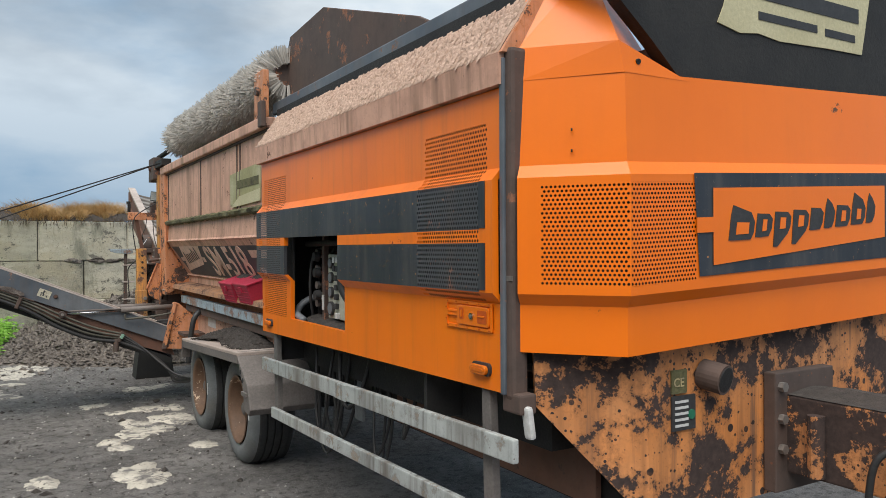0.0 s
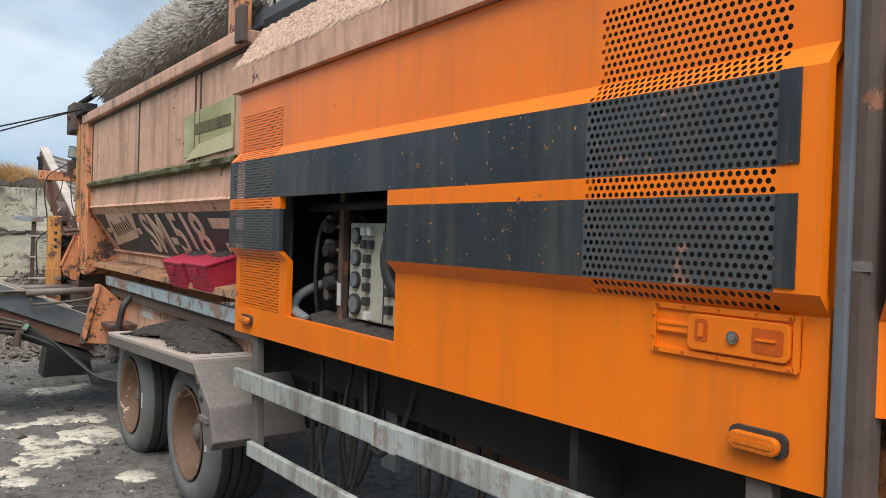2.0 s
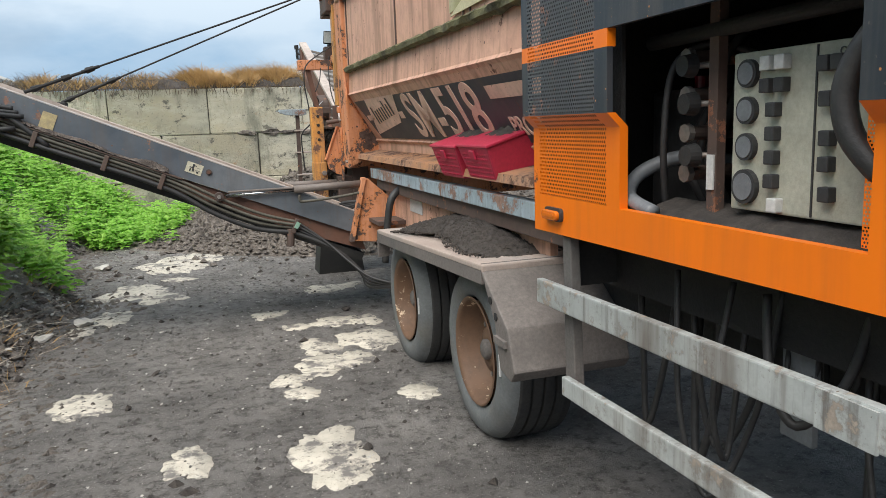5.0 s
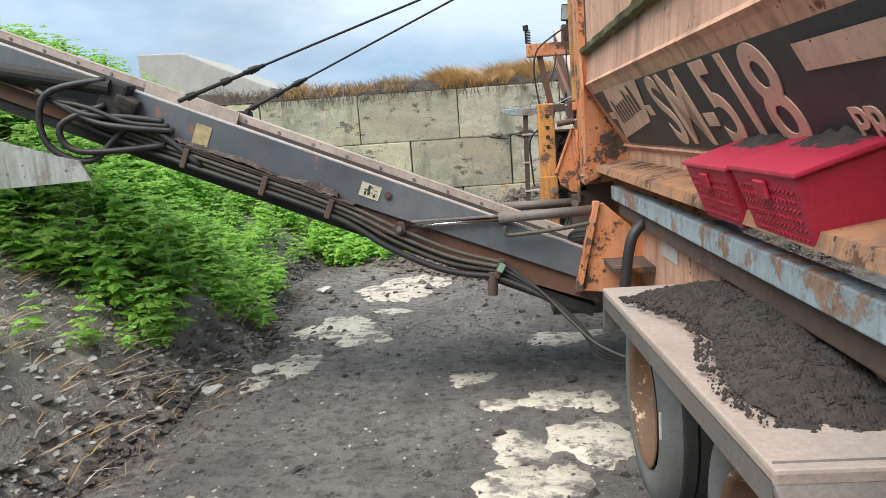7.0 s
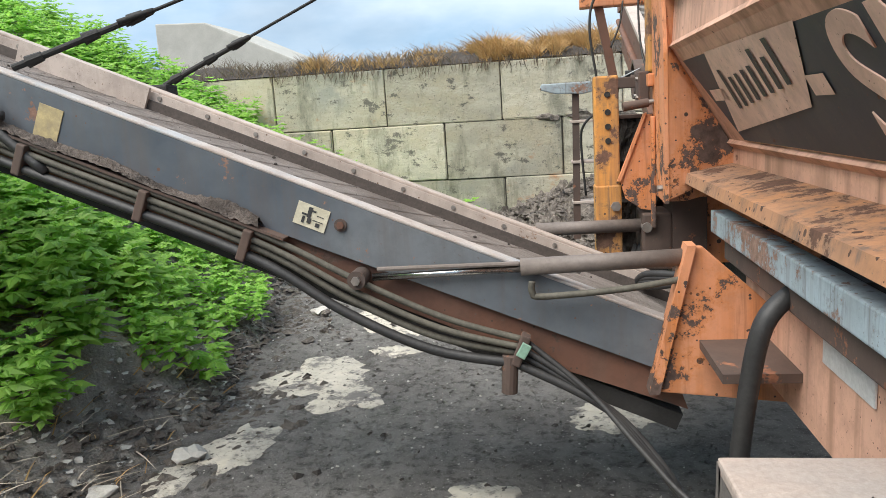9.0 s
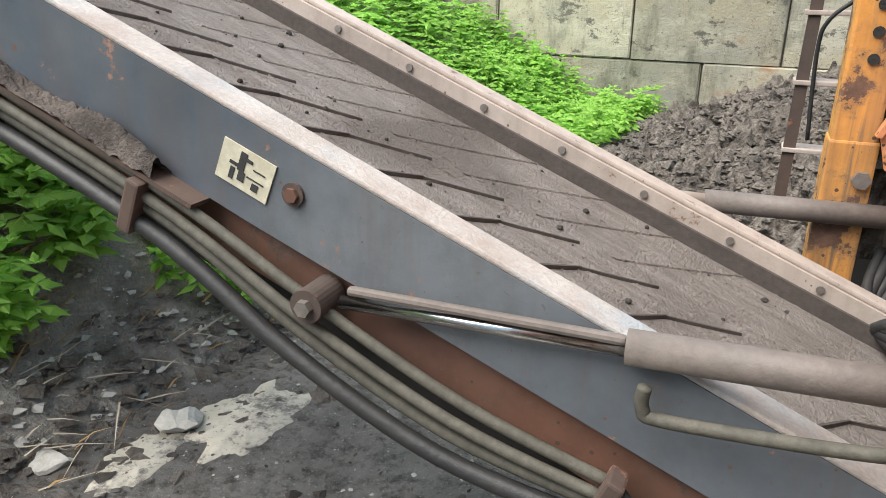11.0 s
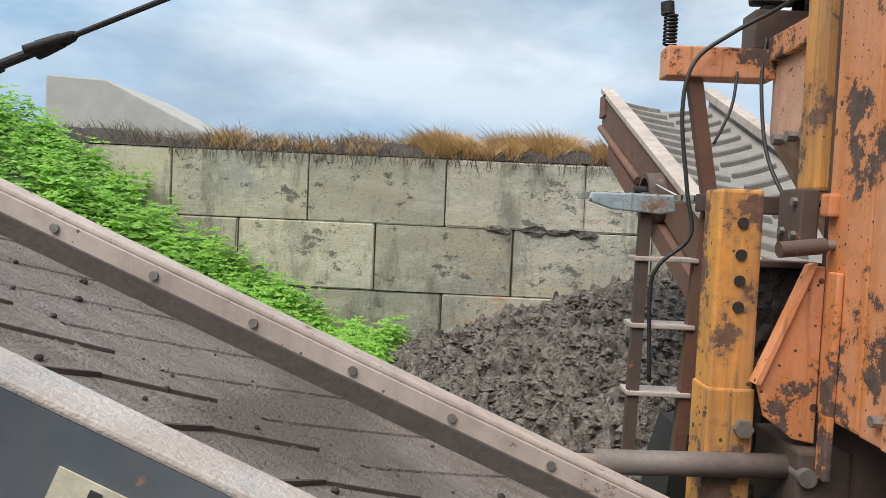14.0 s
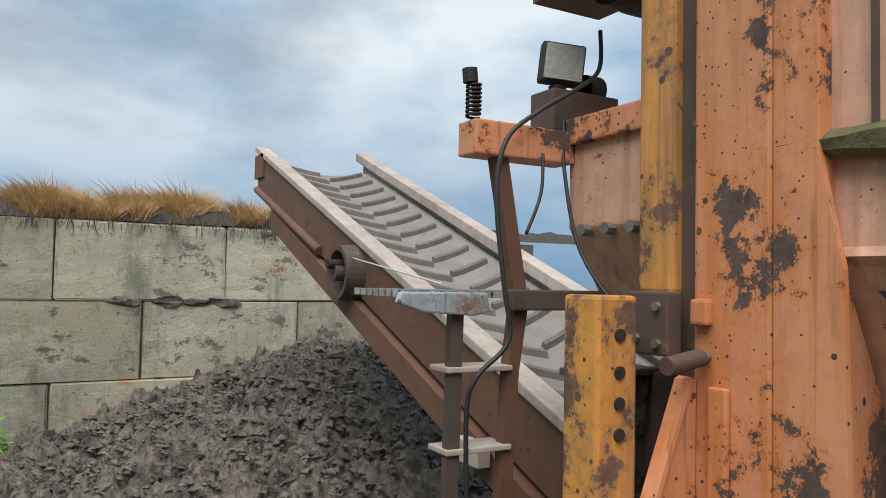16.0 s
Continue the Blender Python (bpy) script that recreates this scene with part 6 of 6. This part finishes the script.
arm = part("lamp_arm", box(-0.246, 0.11, 8.28, 8.38, 2.222, 2.322), SALMON_RUST, machine, "orange lichen-spotted arm", bevel=0.006)
spring = []
for k in range(90):
    a = k * 0.6
    spring.append((-0.232 + 0.020 * math.cos(a), 8.32 + 0.020 * math.sin(a), 2.33 + k * 0.00115))
part("spring", tube(spring, 0.0045, seg=6, steps=1), DARK, arm, "black coil spring", smooth=True)
part("spring_cap", rod((-0.243, 8.32, 2.43), (-0.247, 8.32, 2.47), 0.022), DARK, arm)
lamp = thing("work_lamp", (0.10, 8.34, 2.45), "small square grey work lamp", "work lamp")
part("lamp_body", obox((0.115, 8.36, 2.548), (0.140, 0.05, 0.130), (0, 6, -25)), DARK, lamp, bevel=0.01)
part("lamp_lens", obox((0.104, 8.333, 2.548), (0.120, 0.012, 0.110), (0, 6, -25)), GLASS_LENS, lamp, "ribbed clear lens")
part("lamp_foot", box(0.08, 0.12, 8.34, 8.38, 2.44, 2.48), DARK, lamp)
part("lamp_bracket", box(0.04, 0.30, 8.30, 8.42, 2.325, 2.455), BROWN, machine, "rusty lamp bracket", bevel=0.006)
part("coil", lathe([(0, 0.05), (0.06, 0.05), (0.06, 0.02)], (0.20, 8.36, 2.48), seg=16), DARK, machine)
top_lamp = part("round_drum", lathe([(0.0, 0.001), (0.0, 0.12), (0.10, 0.13), (0.3, 0.13)], (0.18, 8.2, 2.83), seg=28), DARK, machine, "black round rubber drum", smooth=False)
part("top_tray", box(0.03, 0.3, 8.1, 8.4, 2.74, 2.80), BROWN, machine)
part("lamp_cable", tube([(0.22, 8.30, 2.66), (0.20, 8.28, 2.53), (0.10, 8.26, 2.45), (-0.05, 8.25, 2.36), (-0.17, 8.24, 2.26), (-0.20, 8.24, 2.1), (-0.17, 8.24, 1.85), (-0.15, 8.24, 1.7), (-0.24, 8.26, 1.60), (-0.26, 8.28, 1.5), (-0.24, 8.30, 1.2)], 0.007), RUBBER, machine, "loose black cable", smooth=True)
part("lamp_cable", tube([(-0.02, 8.27, 2.24), (-0.04, 8.25, 2.12), (-0.09, 8.25, 2.0)], 0.005), RUBBER, machine, smooth=True)
part("lamp_cable", tube([(0.08, 8.3, 2.36), (0.06, 8.27, 2.2), (0.07, 8.2, 1.95), (0.12, 8.05, 1.78), (0.2, 7.99, 1.9)], 0.006), RUBBER, machine, smooth=True)
trough = part("loading_bucket", prism([(-0.02, 0.72), (0.03, 0.90), (0.30, 0.90), (0.42, 0.0), (-0.10, 0.0)], "y", 8.75, 9.1), DARK)
tagged(trough, "blackened steel trough standing beside the soil heap", "trough")


# ---- plants and litter ----
def leaf(v, f, base, direction, up, length, width):
    """A pointed, folded leaf of four triangles."""
    d, n = direction.normalized(), up
    s = d.cross(n).normalized() * width
    k = len(v)
    v += [base, base + d * length * 0.45 + s - n * length * 0.05, base + d * length * 0.45 - s - n * length * 0.05, base + d * length * 0.5 + n * length * 0.07, base + d * length - n * length * 0.14]
    f += [(k, k + 1, k + 3), (k, k + 3, k + 2), (k + 1, k + 4, k + 3), (k + 3, k + 4, k + 2)]


def plant_into(v, f, x, y, z, size, r):
    """A weed: upright stems with crossed pairs of pointed leaves, ending in a bright tuft."""
    near = x > -5.2 and y < 10.8
    for _ in range(r.choice((2, 3, 4)) if near else 2):
        lean = Vector((r.uniform(-0.2, 0.4), r.uniform(-0.4, 0.2), 1)).normalized()
        h = size * r.uniform(0.6, 1.15)
        b = Vector((x + r.uniform(-0.13, 0.13), y + r.uniform(-0.13, 0.13), z))
        tiers = 4
        a0 = r.uniform(0, 6.3)
        for t in range(tiers):
            p = b + lean * h * (0.30 + 0.70 * (t + r.uniform(-0.25, 0.25) * (t < 3)) / (tiers - 1))
            n = (3, 4, 4, 6)[t]
            a0 += 1.57 + r.uniform(-0.3, 0.3)
            for q in range(n):
                a = a0 + 2 * math.pi * (q + r.uniform(-0.15, 0.15)) / n
                d = Vector((math.cos(a), math.sin(a), r.uniform(-0.35, 0.15) if t < tiers - 1 else r.uniform(0.15, 0.8)))
                L = size * r.uniform(0.26, 0.40) * (0.9, 1.0, 0.9, 0.55)[t]
                up = Vector((r.uniform(-0.25, 0.25) + 0.2, r.uniform(-0.25, 0.25) - 0.2, 1)).normalized()
                leaf(v, f, p, d, up, L, L * 0.24)
                side = d.normalized().cross(up)
                for sg in (-1, 1) if near and q % 2 else ():
                    leaf(v, f, p + d.normalized() * L * 0.12, d + side * 0.9 * sg, up, L * 0.55, L * 0.13)


pr = random.Random(11)
green_v, green_f, deep_v, deep_f = [], [], [], []
count = 0
for _ in range(15000):
    x, y = -2.0 - 7.0 * pr.random() ** 1.25, pr.uniform(3.0, 14.8)
    d = bank_foot(y) - x
    if d < 0.12:
        continue
    n = noise.noise((x * 0.8, y * 0.8, 6))
    bare = (y < 8.0 and d < 0.38 and n < 0.35) or (y < 7.05 and pr.random() > 0.10 + 0.35 * (d > 2.2)) or (y >= 8.0 and d < 0.18) or (7.05 <= y < 8.6 and d > 1.35 and n < 0.15) or (7.05 <= y < 7.9 and pr.random() < 0.2)
    if bare or pr.random() > min(1.0, 0.55 + d * 0.5):
        continue
    if count > 2600:
        break
    count += 1
    size = pr.uniform(0.26, 0.46) * (0.8 if d < 0.5 else 1)
    if y > 9 and d < 1.2:
        size *= 0.75
    tgt = (green_v, green_f) if pr.random() < 0.78 else (deep_v, deep_f)
    plant_into(*tgt, x, y, bank_height(x, y) - 0.04, size, pr)
for _ in range(420):
    x, y = pr.uniform(-3.1, -1.5), pr.uniform(12.0, 14.75)
    if x < -1.5 - 0.5 * (14.75 - y) * pr.random():
        plant_into(green_v, green_f, x, y, max(0, bank_height(x, y)) - 0.03 + max(0, heap_height(x, y)), pr.uniform(0.2, 0.42), pr)
tagged(raw("weeds", green_v, green_f, LEAF), "dense bright green leafy weeds covering the bank", "weeds", kind="stuff")
tagged(raw("weeds", deep_v, deep_f, LEAF_DARK), "deep green leafy weeds among the brighter ones", "weeds", kind="stuff")


def blades(name, mat, label, category, spots, r):
    v, f = [], []
    for x, y, z, h, lean in spots:
        a = r.uniform(0, 6.3)
        d = Vector((math.cos(a) * lean, math.sin(a) * lean, 1))
        s = Vector((-math.sin(a + 1), math.cos(a + 1), 0)) * r.uniform(0.004, 0.008)
        b = Vector((x, y, z))
        k = len(v)
        v += [b - s, b + s, b + d * h * 0.6 + s * 0.7, b + d * h * 0.6 - s * 0.7, b + d * h + Vector((d.x, d.y, -0.3)) * h * 0.25]
        f += [(k, k + 1, k + 2, k + 3), (k + 3, k + 2, k + 4)]
    return tagged(raw(name, v, f, mat), label, category, kind="stuff")


def top_spots(n, x0, x1, hlo, hhi, r, dense=None):
    out = []
    while len(out) < n:
        x = r.uniform(x0, x1)
        y = r.uniform(14.98, 15.9)
        c = noise.noise((x * 2.2, y * 1.5, 5)) + 0.5 * noise.noise((x * 6, y * 4, 5))
        if dense is not None and c < dense - 0.2 * r.random():
            continue
        g = 1 + 0.7 * c
        out.append((x, y, 2.42 + 0.2 * min(1, (y - 14.95) * 2) * r.random(), r.uniform(hlo, hhi) * g, r.uniform(0.2, 1.3)))
    return out


blades("dry_grass", STRAW, "dry orange straw grass along the wall top", "dry grass", top_spots(4200, -4.2, 2.6, 0.06, 0.20, pr, 0.12) + top_spots(7500, -1.7, 1.0, 0.12, 0.30, pr, -0.05), pr)
blades("dead_weeds", TWIG, "dead brown weed stems along the wall top", "dead weeds", top_spots(8200, -9, 3.2, 0.05, 0.22, pr) + [(pr.uniform(-4.5, 2.5), pr.uniform(14.9, 15.0), pr.uniform(2.38, 2.5), -pr.uniform(0.05, 0.2), pr.uniform(0, 0.5)) for _ in range(900)], pr)
grass_spots = []
for _ in range(1500):
    x, y = pr.uniform(-3.6, -2.0), pr.uniform(12.3, 14.8)
    grass_spots.append((x, y, max(0, bank_height(x, y)), pr.uniform(0.10, 0.28), pr.uniform(0.1, 0.7)))
blades("grass_tufts", LEAF, "long green grass at the foot of the bank", "grass", grass_spots, pr)
dead = []
for _ in range(800):
    x, y = pr.uniform(-4.6, -2.5), pr.uniform(3.5, 8.5)
    dead.append((x, y, max(0, bank_height(x, y)) - 0.02, pr.uniform(0.03, 0.10), pr.uniform(0.6, 3.0)))
blades("dead_stalks", STRAW, "pale dead stalks lying on the bank", "dead stalks", dead, pr)


chips = []
for _ in range(1800):
    x, y = pr.uniform(-6.5, -2.6), pr.uniform(5.5, 9.0)
    chips.append((x, y, max(0, bank_height(x, y)) - 0.02, pr.uniform(0.02, 0.07), pr.uniform(1.5, 6.0)))
blades("wood_chips", leafy("pale_wood_chips", (0.25, 0.2, 0.15), (0.6, 0.52, 0.42), 0.85, 0.05), "pale wood chips scattered over the bank", "wood chips", chips, pr)


def rubble(name, mat, label, category, spots, r):
    v, f = [], []
    for x, y, z, s in spots:
        k = len(v)
        for p in ((-1, 0, 0), (1, 0, 0), (0, -1, 0), (0, 1, 0), (0, 0, 0.75), (0, 0, -0.6), (0.6, 0.6, 0.35), (-0.6, -0.6, 0.35)):
            v.append((x + s * (p[0] + r.uniform(-0.42, 0.42)), y + s * (p[1] + r.uniform(-0.42, 0.42)), z + s * (p[2] + r.uniform(-0.3, 0.3))))
        f += [tuple(k + i for i in t) for t in ((4, 6, 3), (4, 1, 6), (6, 1, 3), (4, 3, 0), (4, 0, 7), (7, 0, 2), (4, 7, 2), (4, 2, 1), (0, 3, 5), (3, 1, 5), (1, 2, 5), (2, 0, 5))]
    return tagged(raw(name, v, f, mat), label, category, kind="stuff")


def scatter(n, x0, x1, y0, y1, lo, hi, r, h=None):
    out = []
    for _ in range(n):
        x, y = r.uniform(x0, x1), r.uniform(y0, y1)
        out.append((x, y, (h(x, y) if h else yard_height(x, y)) + 0.002, lo + (hi - lo) * r.random() ** 3))
    return out


def slope(x, y):
    return max(0, bank_height(x, y)) - 0.03


rubble("yard_gravel", GROUND, "small dark stones and crumbs on the yard", "gravel", scatter(9000, -2.9, 0.4, 2.2, 12.5, 0.003, 0.016, pr), pr)
rubble("yard_clods", SOIL, "dark clods of soil strewn over the yard", "soil clods", scatter(260, -2.7, 0.3, 2.2, 12.0, 0.006, 0.04, pr), pr)
rubble("pale_gravel", STONE, "pale stone chips on yard and bank", "gravel", scatter(1500, -2.9, 0.2, 2.2, 12, 0.003, 0.013, pr) + scatter(11000, -6.2, -2.35, 3.2, 9.4, 0.003, 0.030, pr, slope), pr)
foot_clods = []
for _ in range(5200):
    y = pr.uniform(3.2, 12.5)
    x = bank_foot(y) + pr.gauss(0.02, 0.20)
    foot_clods.append((x, y, slope(x, y) + 0.015, 0.007 + 0.042 * pr.random() ** 3))
rubble("bank_clods", grain("dark_bank_clods", (0.12, 0.102, 0.088), (0.27, 0.235, 0.205), 14, 0.95, 1.0, 0.03, fine=70), "earth clods along the foot of the bank", "earth clods", foot_clods, pr)
clods = []
for _ in range(12000):
    x, y = pr.uniform(-2.6, 4.0), pr.uniform(9.4, 14.7)
    h = heap_height(x, y)
    if h > 0.02 or pr.random() < 0.05:
        clods.append((x, y, h + 0.02, 0.008 + 0.042 * pr.random() ** 2))
rubble("heap_clods", HEAP, "loose soil clods on the heap", "soil clods", clods, pr)
for k, (x, y, s) in enumerate(((-2.55, 10.35, 0.09), (-2.35, 7.45, 0.1), (-2.62, 7.05, 0.08), (-0.14, 6.92, 0.05))):
    bm = bmesh.new()
    bmesh.ops.create_icosphere(bm, subdivisions=2, radius=s * 0.75)
    for v in bm.verts:
        v.co += 0.55 * s * noise.noise_vector(v.co / s * 1.1 + Vector((3.7 * k, 1, 0))) + 0.16 * s * noise.noise_vector(v.co / s * 4)
        v.co = Vector((x + v.co.x * 1.2, y + v.co.y, yard_height(x, y) + 0.3 * s + v.co.z * 0.6))
    tagged(part("stone", bm, STONE if k < 3 else SOIL), "loose rough stone lying on the yard" if k < 3 else "dark clod of soil lying on the yard", "stone", "loose stones")
